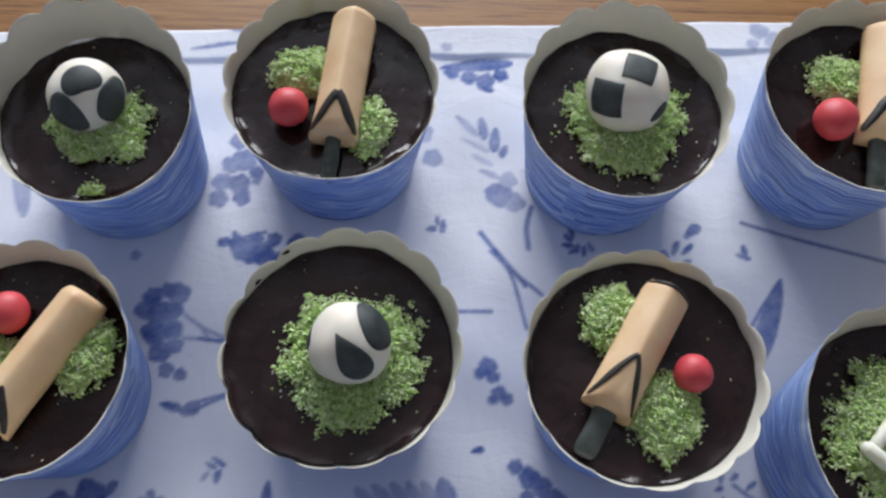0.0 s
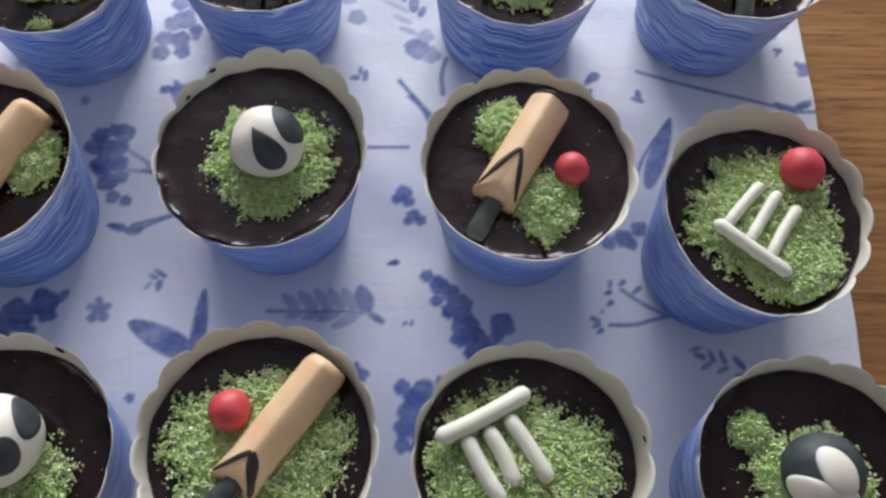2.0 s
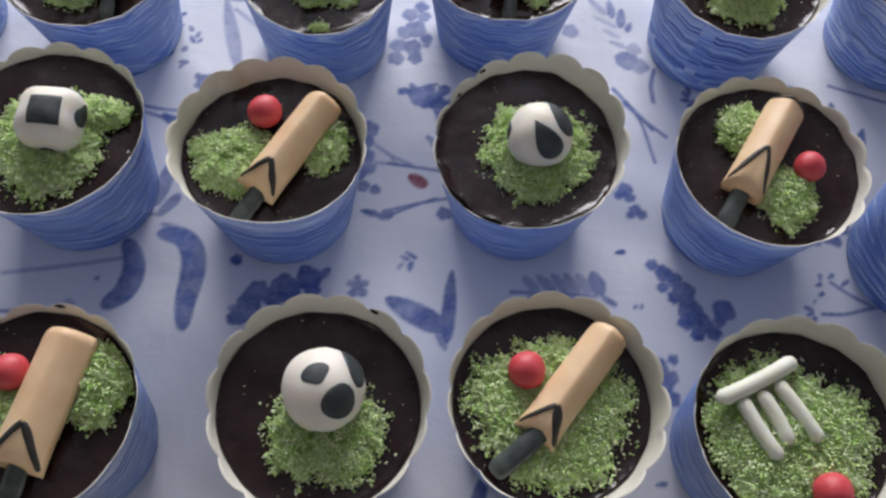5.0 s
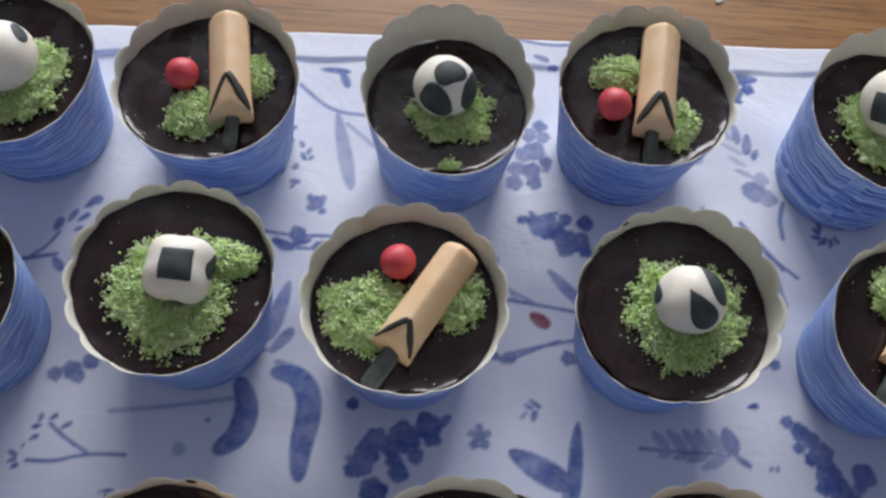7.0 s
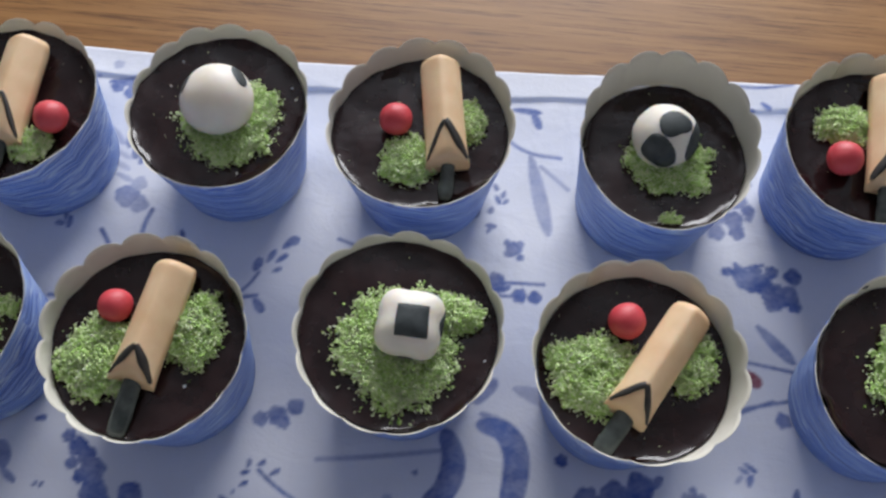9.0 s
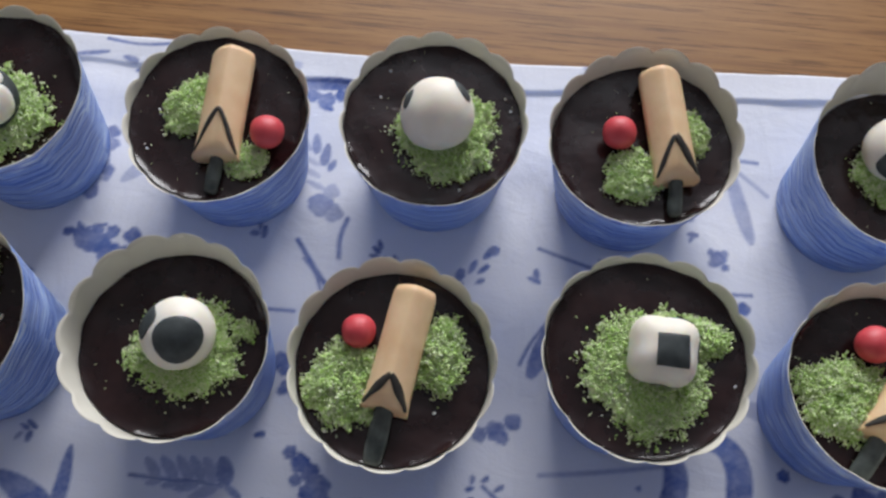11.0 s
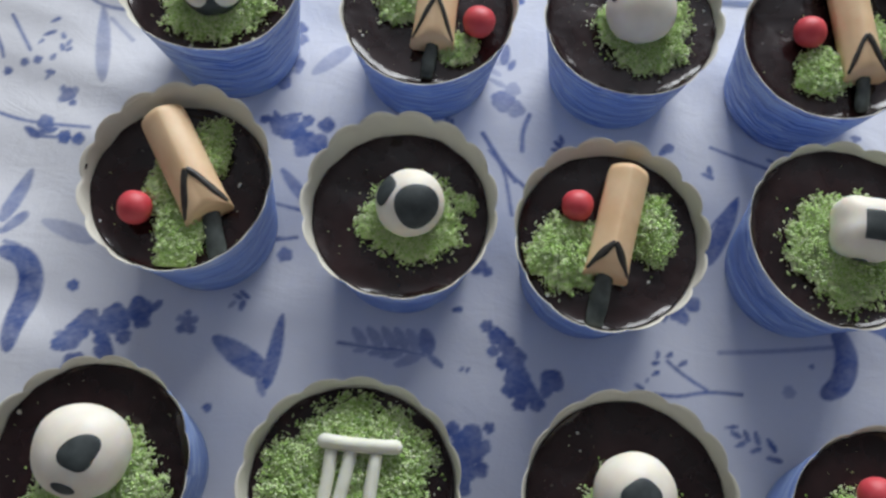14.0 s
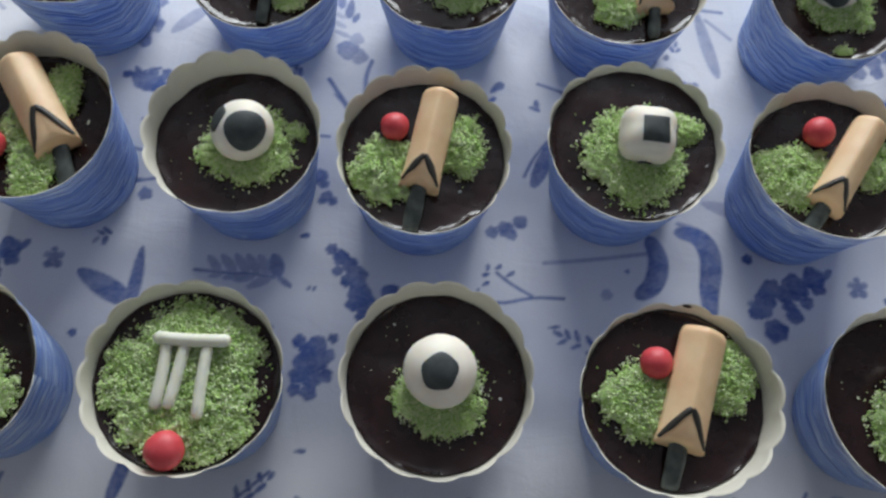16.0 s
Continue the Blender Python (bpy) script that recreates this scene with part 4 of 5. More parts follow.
def football(thing, x, y, lift, r, patches, core=None, boxy=2.0, waist=0.0):
    """A white fondant ball with dark fondant patches (or white lobes). Each patch: shape, bearing, elevation, half width, turn."""
    level = thing["level"]
    bm = bmesh.new()
    bmesh.ops.create_uvsphere(bm, u_segments=40, v_segments=24, radius=r)
    ph = rng.uniform(0, 6, 3)

    def skin(d):
        """The ball's surface in the direction d: not quite round, pressed a little flat."""
        k = r / (abs(d.x) ** boxy + abs(d.y) ** boxy + abs(d.z) ** boxy) ** (1 / boxy)
        k *= 1 + 0.02 * math.sin(3.4 * d.x + ph[0]) * math.sin(3 * d.y + ph[1]) + 0.006 * math.sin(9 * d.x + 5 * d.z + ph[2])
        k *= 1 - waist * math.cos(4 * math.atan2(d.y, d.x) + 0.4) * (1 - d.z * d.z)
        return Vector((d.x, d.y, d.z * 0.90)) * k

    for v in bm.verts:
        v.co = skin(v.co.normalized())
    me = bpy.data.meshes.new("football")
    bm.to_mesh(me)
    bm.free()
    me.materials.append(core or WHITE)
    me.polygons.foreach_set("use_smooth", [True] * len(me.polygons))
    ball = part("football", me, thing, "white fondant football with dark patches", pose(x, y, level + lift))
    for shape, bearing, height, half, turn in patches:
        az, el, tw = radians(bearing), radians(height), radians(turn)
        out = Vector((math.cos(el) * math.cos(az), math.cos(el) * math.sin(az), math.sin(el)))
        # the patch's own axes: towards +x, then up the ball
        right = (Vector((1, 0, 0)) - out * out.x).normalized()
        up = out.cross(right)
        white = shape.startswith("white")
        shape = shape.split()[-1]
        proud = 0.0008 if white else 0.00025
        verts, faces, k, rows = [], [], 32, (1.0, 0.97, 0.9, 0.75, 0.5, 0.25)
        for f in rows:
            for j in range(k):
                a = 2 * math.pi * j / k
                if shape == "square":
                    rad = half / max(abs(math.cos(a)), abs(math.sin(a))) ** 0.85
                elif shape == "leaf":
                    rad = half * (0.62 / math.sqrt((0.62 * math.cos(a)) ** 2 + math.sin(a) ** 2)) * (0.92 + 0.12 * math.cos(a))
                elif shape == "pent":
                    rad = half * (0.95 + 0.035 * math.cos(5 * a) + 0.05 * math.sin(2 * a + ph[0]))
                elif shape == "oval":
                    rad = half * 0.80 / math.sqrt((0.80 * math.cos(a)) ** 2 + math.sin(a) ** 2) * (1 + 0.07 * math.sin(3 * a + ph[0] + az) + 0.04 * math.sin(4 * a + ph[1] + az))
                else:
                    rad = half * (1 + 0.04 * math.sin(3 * a + ph[0]))
                u, w = f * rad * math.cos(a), f * rad * math.sin(a)
                if shape == "drop":
                    u, w = f * half * math.cos(a), f * half * 0.78 * math.sin(a) * abs(math.sin(a / 2)) ** 1.1
                u, w = u * math.cos(tw) - w * math.sin(tw), u * math.sin(tw) + w * math.cos(tw)
                far = math.hypot(u, w)
                bend = math.asin(min(0.97, far / r))
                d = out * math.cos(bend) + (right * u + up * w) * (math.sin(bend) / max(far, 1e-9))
                verts.append(skin(d) + d * (-0.0006 if f == 1.0 else 0.4 * proud if f > 0.95 else 0.85 * proud if f > 0.85 else proud))
        verts.append(skin(out) + out * proud)
        for i in range(len(rows) - 1):
            for j in range(k):
                faces.append((i * k + j, i * k + (j + 1) % k, (i + 1) * k + (j + 1) % k, (i + 1) * k + j))
        last = (len(rows) - 1) * k
        faces += [(last + j, last + (j + 1) % k, len(verts) - 1) for j in range(k)]
        part("patch", mesh_of("patch", verts, faces, WHITE if white else BLACK), ball, "white fondant lobe" if white else "dark fondant patch")
    return ball


def bat(thing, head, heel, width, splice, grip_end, ink=(0.0026, 0.0026), grip=0.0036, rim_line=False, lift=0.0):
    """A cricket bat: a ridged tan blade from head to heel, two dark bands in a V of widths ink, and a dark handle to grip_end."""
    level = thing["level"]
    a, b = Vector((*head, 0)), Vector((*heel, 0))
    length = (b - a).length
    along = (b - a) / length
    side = Vector((along.y, -along.x, 0))
    half, tall = width * 0.505, 0.0114
    z0 = level + 0.0012

    def crown(s, u):
        """Height of the blade's back at s from the head and u across (-1 to 1)."""
        h = tall * (1 - 0.30 * (math.sqrt(u * u + 0.02) - 0.14) - 0.26 * abs(u) ** 3)
        if s < 0.0025:
            h *= 0.74 + 0.26 * math.sqrt(max(0.0, s / 0.0025))
        into = s - (length - splice) - splice * min(1.0, abs(u)) ** 1.3
        if into > 0:
            h -= min(0.30, into / splice * 0.32) * h
        return h

    def place(s, u, up=0.0):
        """A point of the blade's back; its heel is hollowed towards the handle."""
        w = half * (0.84 + 0.16 * min(1.0, math.sqrt(max(0.0, s) / 0.0035))) * (1 + 0.07 * max(0.0, (s - length * 0.75) / (length * 0.25)) ** 2)
        notch = 0.0032 * (1 - u * u) * max(0.0, 1 - (length - s) / 0.006) ** 1.5 if s > length - 0.006 else 0.0
        return a + along * (s - notch) + side * (w * u) + Vector((0, 0, z0 + 0.0012 * (1 - s / length) + crown(s, u) + up))

    across = (-1.0, -0.95, -0.82, -0.64, -0.44, -0.24, -0.10, -0.03, 0.03, 0.10, 0.24, 0.44, 0.64, 0.82, 0.95, 1.0)
    rings = []
    for s in [0.0, 0.0004, 0.0012, 0.0024] + [0.0024 + (length - 0.0024) * k / 44 for k in range(1, 45)]:
        dip = 0.0012 * (1 - s / length)
        top = [place(s, u) for u in across]
        w = (top[-1] - top[0]).length / 2
        mid = (top[-1] + top[0]) / 2
        low = [mid + side * (w * u * 0.9) + Vector((0, 0, z0 + dip - mid.z)) for u in (1, 0.5, 0, -0.5, -1)]
        wide = [mid + side * (w * q * 1.03) + Vector((0, 0, z0 + dip + tall * 0.25 - mid.z)) for q in (1, -1)]
        rings.append(top + [wide[0]] + low + [wide[1]])
    the_bat = part("cricket_bat", mesh_of("cricket_bat", *loft(rings), TAN), thing, "tan fondant bat blade")
    for sign, band in ((-1, ink[0]), (1, ink[1])):
        verts, faces, n = [], [], 18
        wob = rng.uniform(0, 6, 2)
        for k in range(n + 1):
            f = k / n
            s, u = length - splice + splice * 0.97 * f ** 1.3 - 0.0006, f * 0.95
            slope = Vector((splice * 0.90 * 1.3 * max(f, 0.05) ** 0.3, 0.95 * half)).normalized()
            wide = band * (0.62 + 0.38 * math.sin(math.pi * min(1.0, 0.12 + 0.9 * f))) * (1 + 0.10 * math.sin(9 * f + wob[0]))
            for e, up in ((-0.5, -0.0003), (-0.45, 0.00035), (0.0, 0.0005), (0.45, 0.00035), (0.5, -0.0003)):
                ss, uu = s - slope.y * e * wide, u + slope.x * e * wide / half
                verts.append(place(min(length - 0.0002, ss), sign * min(0.985, max(-0.02, uu)), up))
        for k in range(n):
            for j in range(4):
                q = (k * 5 + j, k * 5 + j + 1, k * 5 + j + 6, k * 5 + j + 5)
                faces.append(q if sign < 0 else q[::-1])
        part("splice_line", mesh_of("splice_line", verts, faces, INK_LINE), the_bat, "black painted band")
    if rim_line:
        pts = [a + along * 0.0016 + side * (half * 0.9 * u) + Vector((0, 0, z0 + 0.0014 + crown(0.0022, u))) for u in (-1 + k / 5 for k in range(11))]
        part("toe_line", mesh_of("toe_line", *tube(pts, 0.0006, 6, 0.8), INK_LINE), the_bat, "thin black painted line")
    g = Vector((*grip_end, 0))
    d = (g - b).normalized()
    g += d * max(0.0, min(0.006, thing["room"] - 0.0004 - g.length))
    s2 = Vector((d.y, -d.x, 0))
    start, reach = b - d * 0.006, (g - b).length + 0.006
    bow = rng.uniform(-0.0005, 0.0005)
    rings = []
    for f in (0.0, 0.02, 0.08, 0.2, 0.35, 0.5, 0.65, 0.8, 0.93, 0.98, 1.0):
        w = grip * (0.4 if f in (0.0, 1.0) else 0.72 if f == 0.98 else 0.92 if f == 0.93 else 1.0) * (0.96 + 0.08 * f + 0.04 * math.sin(11 * f + bow * 9000))
        h = 0.0040 * (0.6 if f in (0.0, 1.0) else 0.9 if f == 0.98 else 1.0)
        c = start + d * reach * f + s2 * (bow * math.sin(math.pi * f)) + Vector((0, 0, level + 0.0020 - 0.0030 * f + lift))
        rings.append([c + s2 * (w * math.copysign(abs(math.cos(t)) ** 0.85, math.cos(t))) + Vector((0, 0, h * (0.5 + 0.5 * math.copysign(abs(math.sin(t)) ** 0.85, math.sin(t)))))
                      for t in (2 * math.pi * q / 16 for q in range(16))])
    part("handle", mesh_of("handle", *loft(rings), GRIP), the_bat, "glossy black fondant handle")
    return the_bat


def stumps(thing, rods, stout=1.0):
    """Four thin white rods on the green coconut: the cross bar first, then three stumps."""
    level = thing["level"]
    wicket = part("wicket", None, thing, "white fondant wicket")
    for k, (x0, y0, x1, y1) in enumerate(rods):
        p, q = Vector((x0, y0, 0)), Vector((x1, y1, 0))
        d = (q - p).normalized()
        s = Vector((d.y, -d.x, 0)) * rng.uniform(-0.0007, 0.0007)
        r = (0.0022 if k == 0 else 0.0020) * stout
        z = level + 0.0060 + (0.0016 if k == 0 else 0.0)
        pts = [p.lerp(q, f) + s * math.sin(math.pi * f) + Vector((0, 0, z - 0.0006 * f)) for f in (0.04, 0.2, 0.4, 0.6, 0.8, 0.96)]
        part("bail" if k == 0 else "stump", mesh_of("stump", *tube(pts, r, 12), ROD), wicket, "white rolled fondant rod")
    return wicket


def flecks(thing, places):
    """Loose white crumbs on the glaze."""
    for x, y, size in places:
        bm = bmesh.new()
        bmesh.ops.create_icosphere(bm, subdivisions=1, radius=size)
        for v in bm.verts:
            v.co = Vector((v.co.x * rng.uniform(0.6, 1.4), v.co.y * rng.uniform(0.5, 1.2), v.co.z * rng.uniform(0.4, 0.9)))
        me = bpy.data.meshes.new("crumb")
        bm.to_mesh(me)
        bm.free()
        me.materials.append(WHITE)
        part("crumb", me, thing, "tiny white crumb", pose(x, y, thing["level"] + size * 0.5, 0, 0, rng.uniform(0, 360)))


def red_ball(thing, x, y, r):
    bm = bmesh.new()
    bmesh.ops.create_uvsphere(bm, u_segments=28, v_segments=16, radius=r)
    ph = rng.uniform(0, 6, 3)
    for v in bm.verts:
        d = v.co.normalized()
        v.co *= 1 + 0.03 * math.sin(3 * d.x + ph[0]) * math.sin(3 * d.y + ph[1])
        v.co.z *= 0.92
    me = bpy.data.meshes.new("red_ball")
    bm.to_mesh(me)
    bm.free()
    me.materials.append(RED)
    me.polygons.foreach_set("use_smooth", [True] * len(me.polygons))
    return part("red_ball", me, thing, "small red fondant cricket ball", pose(x, y, thing["level"] + r * 0.93))


c = cupcake(-0.4598, 0.1567, 0.0556, 0.0364, -0.015, -0.050, 0.0480, "football", label="chocolate cupcake in blue paper cup with three-lobed black and white ball")
grass(c, [(0.0033, -0.0085, 0.0209, 0.0196)])
football(c, 0.0025, -0.0066, 0.0089, 0.0128, [("white oval", 65, 64, 0.0082, 8), ("white oval", -116, 46, 0.0082, -80), ("white oval", -30, 36, 0.0092, -35)], BLACK)
flecks(c, [(-0.0025, -0.0304, 0.0008), (0.0120, -0.0124, 0.0004)])
c = cupcake(-0.3727, 0.1580, 0.0503, 0.0359, 0.037, 0.028, 0.0451, "bat")
grass(c, [(-0.0076, 0.0019, 0.0134, 0.0125), (0.0138, -0.0178, 0.0084, 0.0071)])
bat(c, (0.0031, 0.0257), (0.0042, -0.0202), 0.0158, 0.0170, (0.0035, -0.0313), ink=(0.0018, 0.002), grip=0.0028)
red_ball(c, 0.0213, -0.0072, 0.0065)
flecks(c, [(-0.0232, 0.0010, 0.0006), (-0.0242, -0.0160, 0.0007), (-0.0255, -0.0142, 0.0005)])
c = cupcake(-0.2902, 0.1646, 0.0498, 0.0355, 0.040, 0.064, 0.0444, "football", label="chocolate cupcake in blue paper cup with nearly plain white fondant ball")
grass(c, [(0.0056, -0.0051, 0.0192, 0.0193)])
football(c, 0.0017, -0.0011, 0.0097, 0.0140, [("leaf", 40, 37, 0.0056, -40), ("leaf", 176, 34, 0.0046, 70)])
flecks(c, [(-0.0323, 0.0007, 0.0004), (-0.0315, 0.0114, 0.0004), (0.0265, 0.0133, 0.0007), (-0.0194, 0.0210, 0.0007), (-0.0216, 0.0090, 0.0006), (0.0290, 0.0080, 0.0007), (0.0125, -0.0270, 0.0007)])
c = cupcake(-0.2104, 0.1643, 0.0517, 0.0354, 0.030, 0.110, 0.0440, "bat")
grass(c, [(-0.0034, -0.0148, 0.0110, 0.0108), (0.0180, 0.0052, 0.0067, 0.0093)])
bat(c, (0.0041, 0.0285), (0.0122, -0.0174), 0.0152, 0.0149, (0.0123, -0.0291), ink=(0.0036, 0.0018), grip=0.0028)
red_ball(c, -0.0097, 0.0007, 0.0065)
c = cupcake(-0.1162, 0.1648, 0.0552, 0.0336, -0.030, 0.227, 0.0428, "football")
grass(c, [(0.0014, -0.0040, 0.0165, 0.0136), (0.0024, -0.0289, 0.0042, 0.0031), (0.0118, -0.0125, 0.0052, 0.0046)])
football(c, -0.0013, 0.0029, 0.0087, 0.0124, [("oval", -27, 83, 0.0066, 20), ("oval", -109, 24, 0.0078, -50), ("oval", -20, 17, 0.0080, 75)])
c = cupcake(-0.0372, 0.1747, 0.0543, 0.0351, -0.008, 0.120, 0.0465, "bat")
grass(c, [(-0.0102, 0.0067, 0.0111, 0.0096), (0.0122, -0.0136, 0.0081, 0.0113)])
bat(c, (0.0066, 0.0275), (0.0014, -0.0213), 0.0145, 0.0132, (0.0001, -0.0340), ink=(0.0034, 0.0034), grip=0.0028)
red_ball(c, -0.0137, -0.0099, 0.0067)
c = cupcake(0.0622, 0.1712, 0.0559, 0.0353, -0.021, 0.108, 0.0453, "football", label="chocolate cupcake in blue paper cup with football bearing two black squares")
grass(c, [(0.0005, -0.0044, 0.0201, 0.0194)])
# two black squares, then a small darker leaf shape low on the near right
football(c, -0.0003, 0.0025, 0.0094, 0.0137, [("square", -143, 31, 0.0060, 0), ("square", 40, 81, 0.0053, -18), ("leaf", -50, 16, 0.0045, 50)], boxy=2.3)
c = cupcake(0.1474, 0.1761, 0.0561, 0.0378, 0.013, -0.003, 0.0439, "bat")
grass(c, [(-0.0067, 0.0105, 0.0110, 0.0099), (0.0115, -0.0116, 0.0073, 0.0101)])
bat(c, (0.0115, 0.0297), (0.0017, -0.0161), 0.0151, 0.0137, (0.0002, -0.0261), ink=(0.003, 0.0034))
red_ball(c, -0.0132, -0.0083, 0.0074)
c = cupcake(-0.4532, 0.0681, 0.0579, 0.0353, 0.078, 0.097, 0.0460, "bat")
grass(c, [(0.0077, 0.0133, 0.0076, 0.0162), (-0.0062, -0.0015, 0.0071, 0.0114), (0.0037, -0.0165, 0.0099, 0.0181)])
bat(c, (-0.0125, 0.0261), (0.0140, -0.0117), 0.0168, 0.0166, (0.0194, -0.0269), ink=(0.0028, 0.003))
flecks(c, [(0.0209, 0.0034, 0.0010), (-0.0270, -0.0171, 0.0006)])
red_ball(c, -0.0135, -0.0121, 0.0064)
c = cupcake(-0.3713, 0.0693, 0.0559, 0.0355, 0.001, 0.029, 0.0425, "football", label="chocolate cupcake in blue paper cup with football, one large black disc")
grass(c, [(0.0042, -0.0015, 0.0192, 0.0174), (0.0233, 0.0074, 0.0045, 0.0036)])
football(c, 0.0035, 0.0019, 0.0089, 0.0127, [("round", -52, 61, 0.0084, 60), ("oval", 172, 40, 0.0062, 75)])
c = cupcake(-0.2939, 0.0686, 0.0543, 0.0354, -0.002, 0.067, 0.0455, "bat")
grass(c, [(-0.0150, -0.0078, 0.0140, 0.0151), (0.0153, 0.0051, 0.0097, 0.0141)])
bat(c, (0.0054, 0.0268), (-0.0008, -0.0166), 0.0148, 0.0108, (-0.0029, -0.0339), ink=(0.003, 0.003))
flecks(c, [(0.0159, -0.0144, 0.0008), (-0.0201, -0.0239, 0.0008)])
red_ball(c, -0.0127, 0.0100, 0.0060)
c = cupcake(-0.2081, 0.0803, 0.0540, 0.0358, 0.022, -0.007, 0.0480, "football", label="chocolate cupcake in blue paper cup with squarish football, one black square")
grass(c, [(0.0008, -0.0050, 0.0215, 0.0222), (0.0185, 0.0080, 0.0105, 0.0072)])
# the last two dark leaves stand in for notches, back right and front foot
football(c, 0.0040, 0.0009, 0.0083, 0.0119, [("square", -55, 78, 0.0054, 0), ("oval", 3, 6, 0.0052, 70), ("leaf", 62, 14, 0.0048, 20), ("leaf", -94, -18, 0.0032, 0)], boxy=2.35, waist=0.06)
flecks(c, [(0.0304, -0.0069, 0.0006)])
c = cupcake(-0.1261, 0.0783, 0.0558, 0.0358, -0.008, -0.056, 0.0425, "bat")
grass(c, [(-0.0133, -0.0039, 0.0172, 0.0146), (0.0190, 0.0043, 0.0094, 0.0123)])
bat(c, (0.0193, 0.0208), (-0.0038, -0.0187), 0.0143, 0.0106, (-0.0109, -0.0307))
red_ball(c, -0.0037, 0.0149, 0.0065)
c = cupcake(-0.0294, 0.0842, 0.0528, 0.0356, 0.129, 0.111, 0.0462, "football", label="chocolate cupcake in blue paper cup with football bearing a black teardrop")
grass(c, [(0.0032, -0.0028, 0.0212, 0.0201)])
football(c, 0.0030, 0.0003, 0.0086, 0.0123, [("drop", -81, 53, 0.0084, 122), ("oval", 25, 40, 0.0082, -50), ("leaf", 175, 2, 0.0064, 80)], waist=0.02)
c = cupcake(0.0619, 0.0805, 0.0527, 0.0366, -0.035, -0.025, 0.0449, "bat", label="chocolate cupcake in blue paper cup, black-edged cricket bat and red ball")
grass(c, [(-0.0083, 0.0147, 0.0090, 0.0120), (0.0054, -0.0132, 0.0117, 0.0136)])
bat(c, (0.0091, 0.0241), (-0.0129, -0.0138), 0.0143, 0.0170, (-0.0197, -0.0266), ink=(0.0019, 0.0019), rim_line=True)
red_ball(c, 0.0143, -0.0020, 0.0059)
c = cupcake(0.1397, 0.0622, 0.0581, 0.0361, -0.113, 0.075, 0.0480, "stumps")
grass(c, [(0.0023, -0.0012, 0.0255, 0.0252), (0.0095, -0.0203, 0.0160, 0.0114)])
stumps(c, [(-0.0179, -0.0050, 0.0041, -0.0225), (-0.0006, 0.0093, -0.0136, -0.0050), (0.0052, 0.0064, -0.0064, -0.0105), (0.0112, 0.0010, -0.0002, -0.0157)])
red_ball(c, 0.0146, 0.0155, 0.0075)
c = cupcake(-0.4612, -0.0337, 0.0550, 0.0345, 0.006, 0.001, 0.0470, "football", label="chocolate cupcake in blue paper cup, large white football with small spots")
grass(c, [(0.0047, -0.0062, 0.0218, 0.0181)])
football(c, 0.0001, 0.0029, 0.0105, 0.0153, [("oval", -13, 73, 0.0066, 40), ("leaf", -91, 38, 0.0042, -25)], boxy=2.15)
flecks(c, [(-0.0283, 0.0131, 0.0010)])
c = cupcake(-0.3734, -0.0308, 0.0577, 0.0357, -0.019, -0.008, 0.0480, "stumps")
grass(c, [(-0.0000, -0.0012, 0.0294, 0.0312)])
stumps(c, [(-0.0120, 0.0135, 0.0146, 0.0144), (-0.0080, 0.0119, -0.0087, -0.0115), (-0.0014, 0.0120, -0.0038, -0.0111), (0.0071, 0.0116, 0.0072, -0.0140)], stout=1.12)
red_ball(c, -0.0019, -0.0264, 0.0070)
c = cupcake(-0.2816, -0.0239, 0.0549, 0.0359, -0.003, 0.029, 0.0449, "football")
grass(c, [(0.0019, -0.0043, 0.0169, 0.0171)])
football(c, 0.0010, 0.0027, 0.0094, 0.0136, [("pent", -94, 79, 0.0072, 20)])
flecks(c, [(-0.0177, 0.0210, 0.0007), (0.0243, -0.0042, 0.0006)])
c = cupcake(-0.1921, -0.0237, 0.0554, 0.0360, 0.127, -0.075, 0.0462, "bat")
grass(c, [(-0.0124, -0.0015, 0.0149, 0.0150), (0.0192, 0.0108, 0.0111, 0.0152)])
bat(c, (0.0102, 0.0263), (-0.0003, -0.0182), 0.0168, 0.0129, (-0.0029, -0.0330))
red_ball(c, -0.0081, 0.0125, 0.0062)
c = cupcake(-0.1005, -0.0176, 0.0530, 0.0363, 0.061, 0.027, 0.0425, "football")
grass(c, [(0.0029, -0.0075, 0.0192, 0.0182)])
football(c, 0.0016, 0.0043, 0.0095, 0.0137, [("oval", 128, 78, 0.0046, 30), ("round", -44, 48, 0.0060, 0), ("leaf", 40, 20, 0.0088, -50)])
c = cupcake(-0.0229, -0.0141, 0.0573, 0.0357, 0.058, -0.047, 0.0451, "bat", label="chocolate cupcake in blue paper cup, cricket bat across a coconut bed")
grass(c, [(-0.0007, -0.0026, 0.0272, 0.0257)])
bat(c, (0.0199, 0.0242), (-0.0075, -0.0126), 0.0135, 0.0110, (-0.0200, -0.0238), ink=(0.0034, 0.0018), lift=0.003)
red_ball(c, -0.0092, 0.0099, 0.0064)
c = cupcake(0.0572, -0.0194, 0.0572, 0.0347, 0.095, 0.081, 0.0480, "stumps")
grass(c, [(-0.0032, -0.0056, 0.0281, 0.0276)])
stumps(c, [(-0.0269, 0.0065, -0.0003, 0.0203), (-0.0184, 0.0064, -0.0088, -0.0110), (-0.0119, 0.0089, -0.0048, -0.0061), (-0.0059, 0.0127, 0.0052, -0.0050)], stout=1.25)
red_ball(c, 0.0072, -0.0219, 0.0064)
c = cupcake(0.1420, -0.0238, 0.0583, 0.0358, -0.011, 0.013, 0.0480, "football")
grass(c, [(0.0012, -0.0031, 0.0180, 0.0187), (-0.0159, 0.0138, 0.0067, 0.0063)])
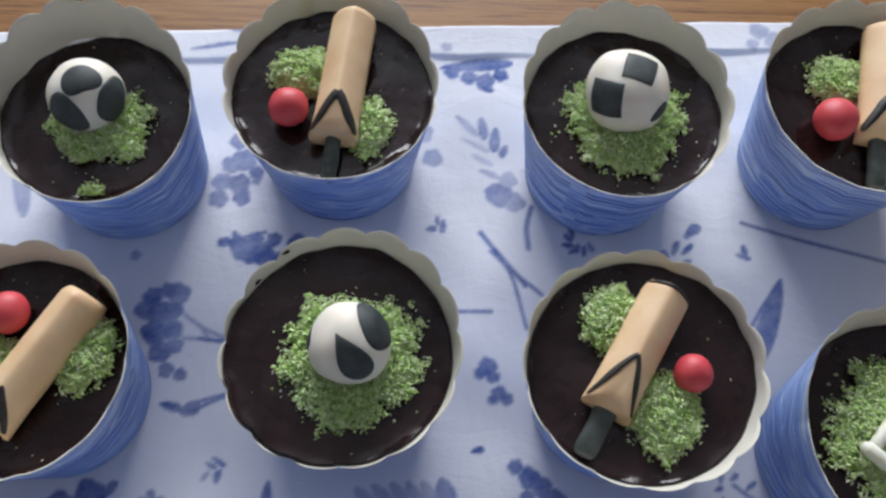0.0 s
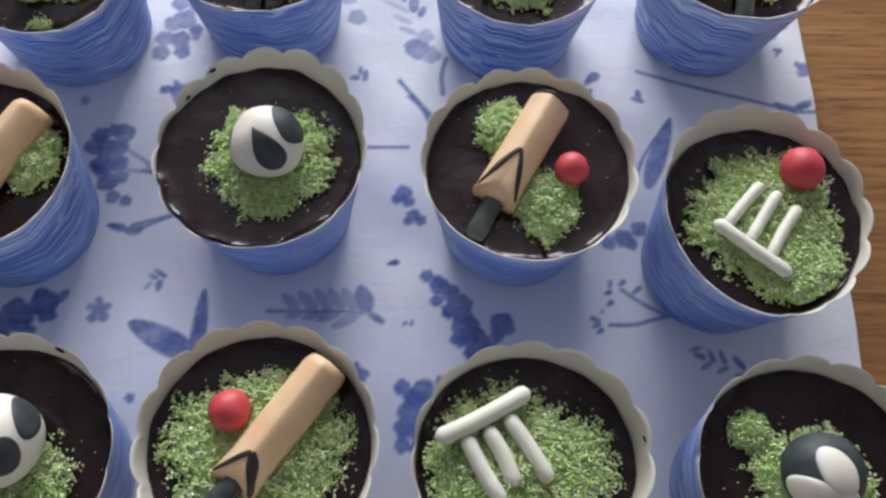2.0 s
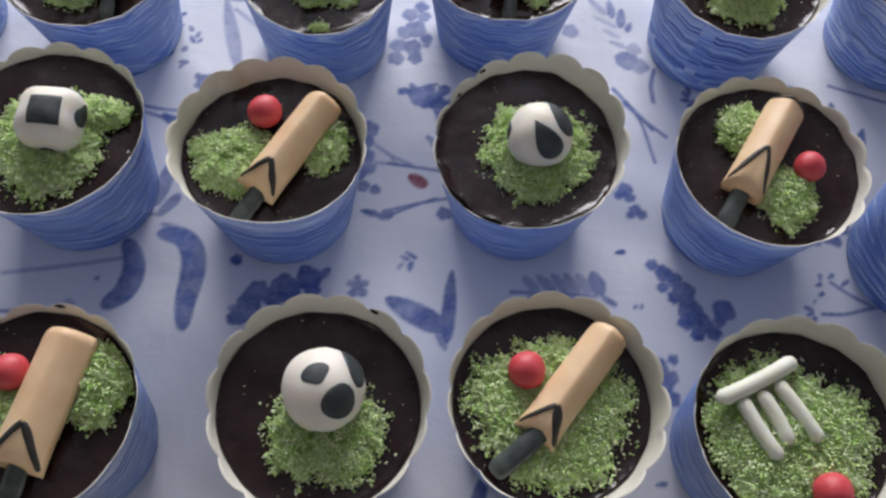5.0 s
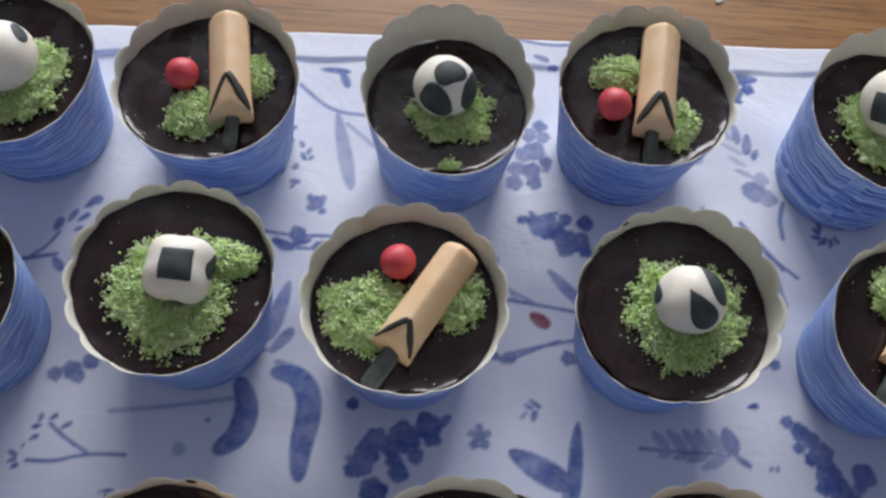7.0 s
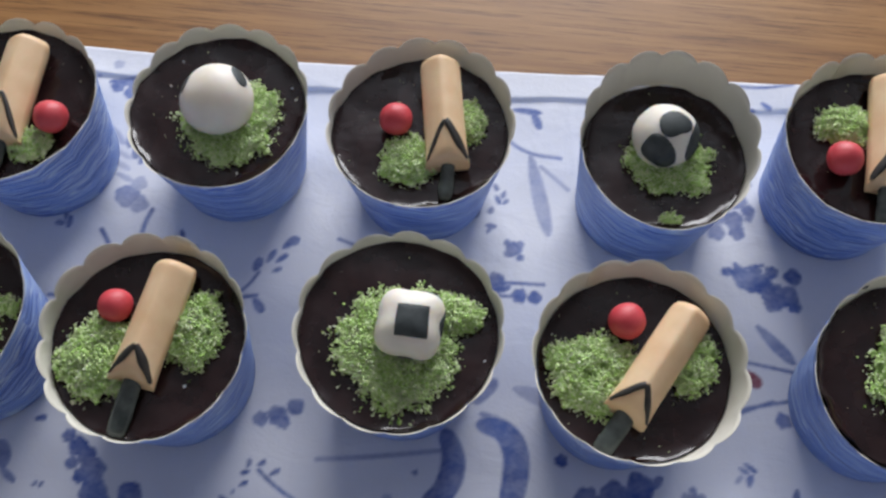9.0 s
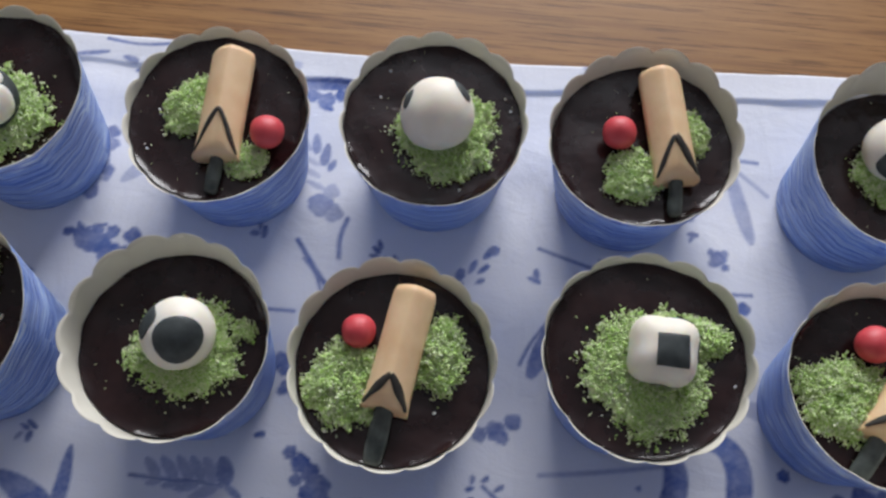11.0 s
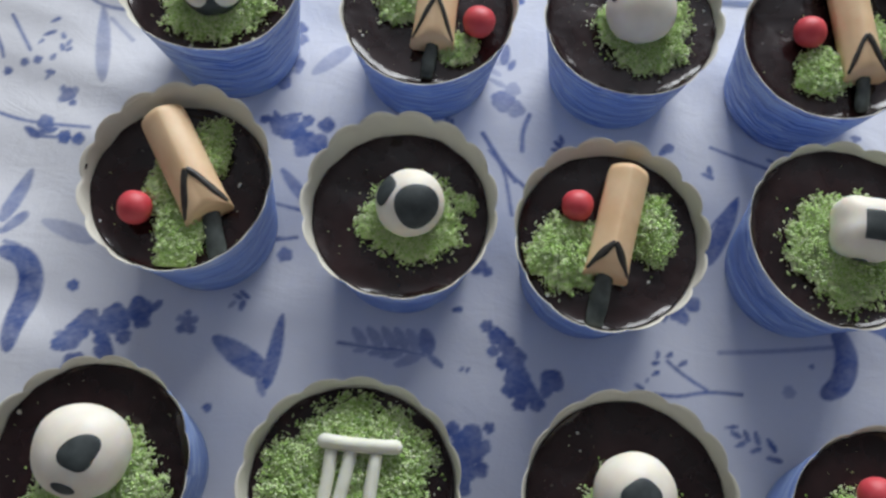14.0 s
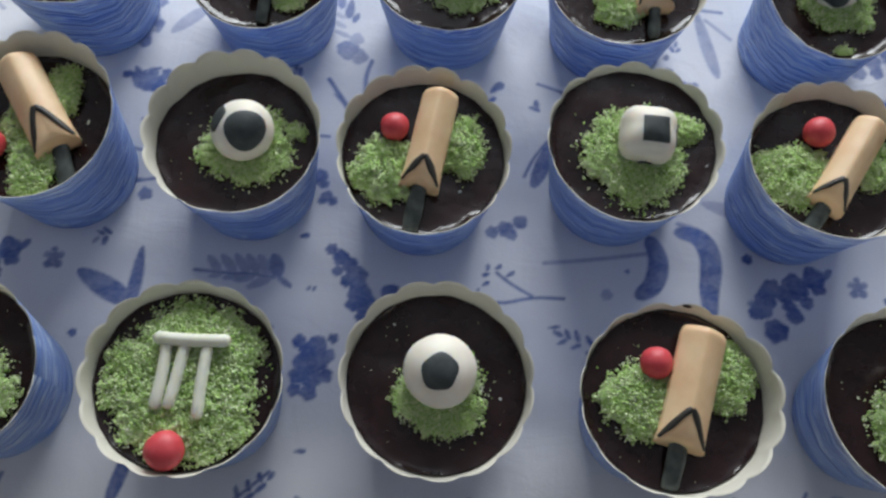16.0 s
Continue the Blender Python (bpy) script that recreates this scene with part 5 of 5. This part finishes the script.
football(c, 0.0015, 0.0006, 0.0086, 0.0122, [("white leaf", 164, 84, 0.0086, -62), ("white leaf", -144, 30, 0.0089, 6), ("white round", -78, 42, 0.0041, 0)], BLACK)


# ---- small things ----
def seam(thing_at, bearing, inner=True):
    """The lapped edge of a cup's paper, a narrow upright strip."""
    thing = thing_at
    cup = [o for o in thing.children if o.name.startswith("paper_cup")][0]
    n = LOBES * 12
    col = int(round((bearing % 360) / 360 * n)) % n
    vs = cup.data.vertices
    rows = len(vs) // n
    pts = []
    for k in range(2 if not inner else rows - 4, rows):
        for d, lift in ((0, 0.0), (0, 0.00025), (5, 0.00025), (5, 0.0)):
            p = vs[k * n + (col + d) % n].co
            out = Vector((p.x, p.y, 0)).normalized()
            q = p - out * (0.0007 + lift) if inner else p + out * lift
            pts.append((q.x, q.y, q.z - (0.0008 if k == rows - 1 else 0)))
    faces = []
    for k in range(len(pts) // 4 - 1):
        for j in range(3):
            faces.append((4 * k + j, 4 * k + j + 1, 4 * k + j + 5, 4 * k + j + 4))
    if inner:
        me = mesh_of("seam", pts, faces, LINER, smooth=False)
    else:
        me = mesh_of("seam", pts, faces, PAPER, smooth=False)
        uv = me.uv_layers.new(name="UVMap")
        for poly in me.polygons:
            for li, vi in zip(poly.loop_indices, poly.vertices):
                uv.data[li].uv = (0.37 + 0.02 * (vi % 4), 0.25 * (vi // 4) / 2)
    part("seam", me, cup, "overlapped paper edge")


def smudge(thing, bearing, below, size):
    """A chocolate smear on the inner face of the paper, near the rim."""
    cup = [o for o in thing.children if o.name.startswith("paper_cup")][0]
    n = LOBES * 12
    vs = cup.data.vertices
    p = vs[len(vs) - n + int(round((bearing % 360) / 360 * n)) % n].co
    out = Vector((p.x, p.y, 0)).normalized()
    bm = bmesh.new()
    bmesh.ops.create_icosphere(bm, subdivisions=2, radius=size)
    for v in bm.verts:
        v.co = Vector((v.co.x * 0.35, v.co.y * rng.uniform(0.9, 1.5), v.co.z * rng.uniform(0.6, 1.0)))
    me = bpy.data.meshes.new("smudge")
    bm.to_mesh(me)
    bm.free()
    me.materials.append(ICING)
    part("smudge", me, thing, "dried chocolate smear", Matrix.Translation(p - out * (0.0009 + 0.17 * below) - Vector((0, 0, below))) @ pose(0, 0, 0, 0, 0, math.degrees(math.atan2(out.y, out.x))))


ALL_CUPS = [o for o in scene.objects if o.name.startswith("cupcake")]


def cup_near(x, y):
    return min(ALL_CUPS, key=lambda o: math.hypot(o.location.x - x, o.location.y - y))


seam(cup_near(-0.126, 0.078), 112)
seam(cup_near(-0.037, 0.175), 104)
seam(cup_near(0.062, 0.171), 236, inner=False)
seam(cup_near(-0.294, 0.069), 74)
seam(cup_near(0.062, 0.080), 62)
smudge(cup_near(-0.453, 0.068), 178, 0.003, 0.0009)
smudge(cup_near(-0.029, 0.084), 122, 0.001, 0.0011)
smudge(cup_near(-0.029, 0.084), 142, 0.004, 0.0010)
smudge(cup_near(-0.460, 0.157), 128, 0.003, 0.0010)
smudge(cup_near(-0.100, -0.018), 62, 0.0005, 0.0016)
smudge(cup_near(0.057, -0.019), 10, 0.003, 0.0008)
smudge(cup_near(-0.192, -0.024), 84, 0.0005, 0.0015)

chip = bmesh.new()
bmesh.ops.create_icosphere(chip, subdivisions=2, radius=0.0012)
for v in chip.verts:
    v.co = Vector((v.co.x * 2.2 * rng.uniform(0.8, 1.2), v.co.y * rng.uniform(0.6, 1.2), v.co.z * 0.5))
chip_mesh = bpy.data.meshes.new("crumb_on_table")
chip.to_mesh(chip_mesh)
chip.free()
chip_mesh.materials.append(LINER)
chip_ob = tagged(new("food_crumb", chip_mesh), "small pale crumb lying on the bare wooden table", "crumb")
chip_ob.matrix_basis = pose(0.0175, 0.2694, -0.0030, 0, 0, 25)
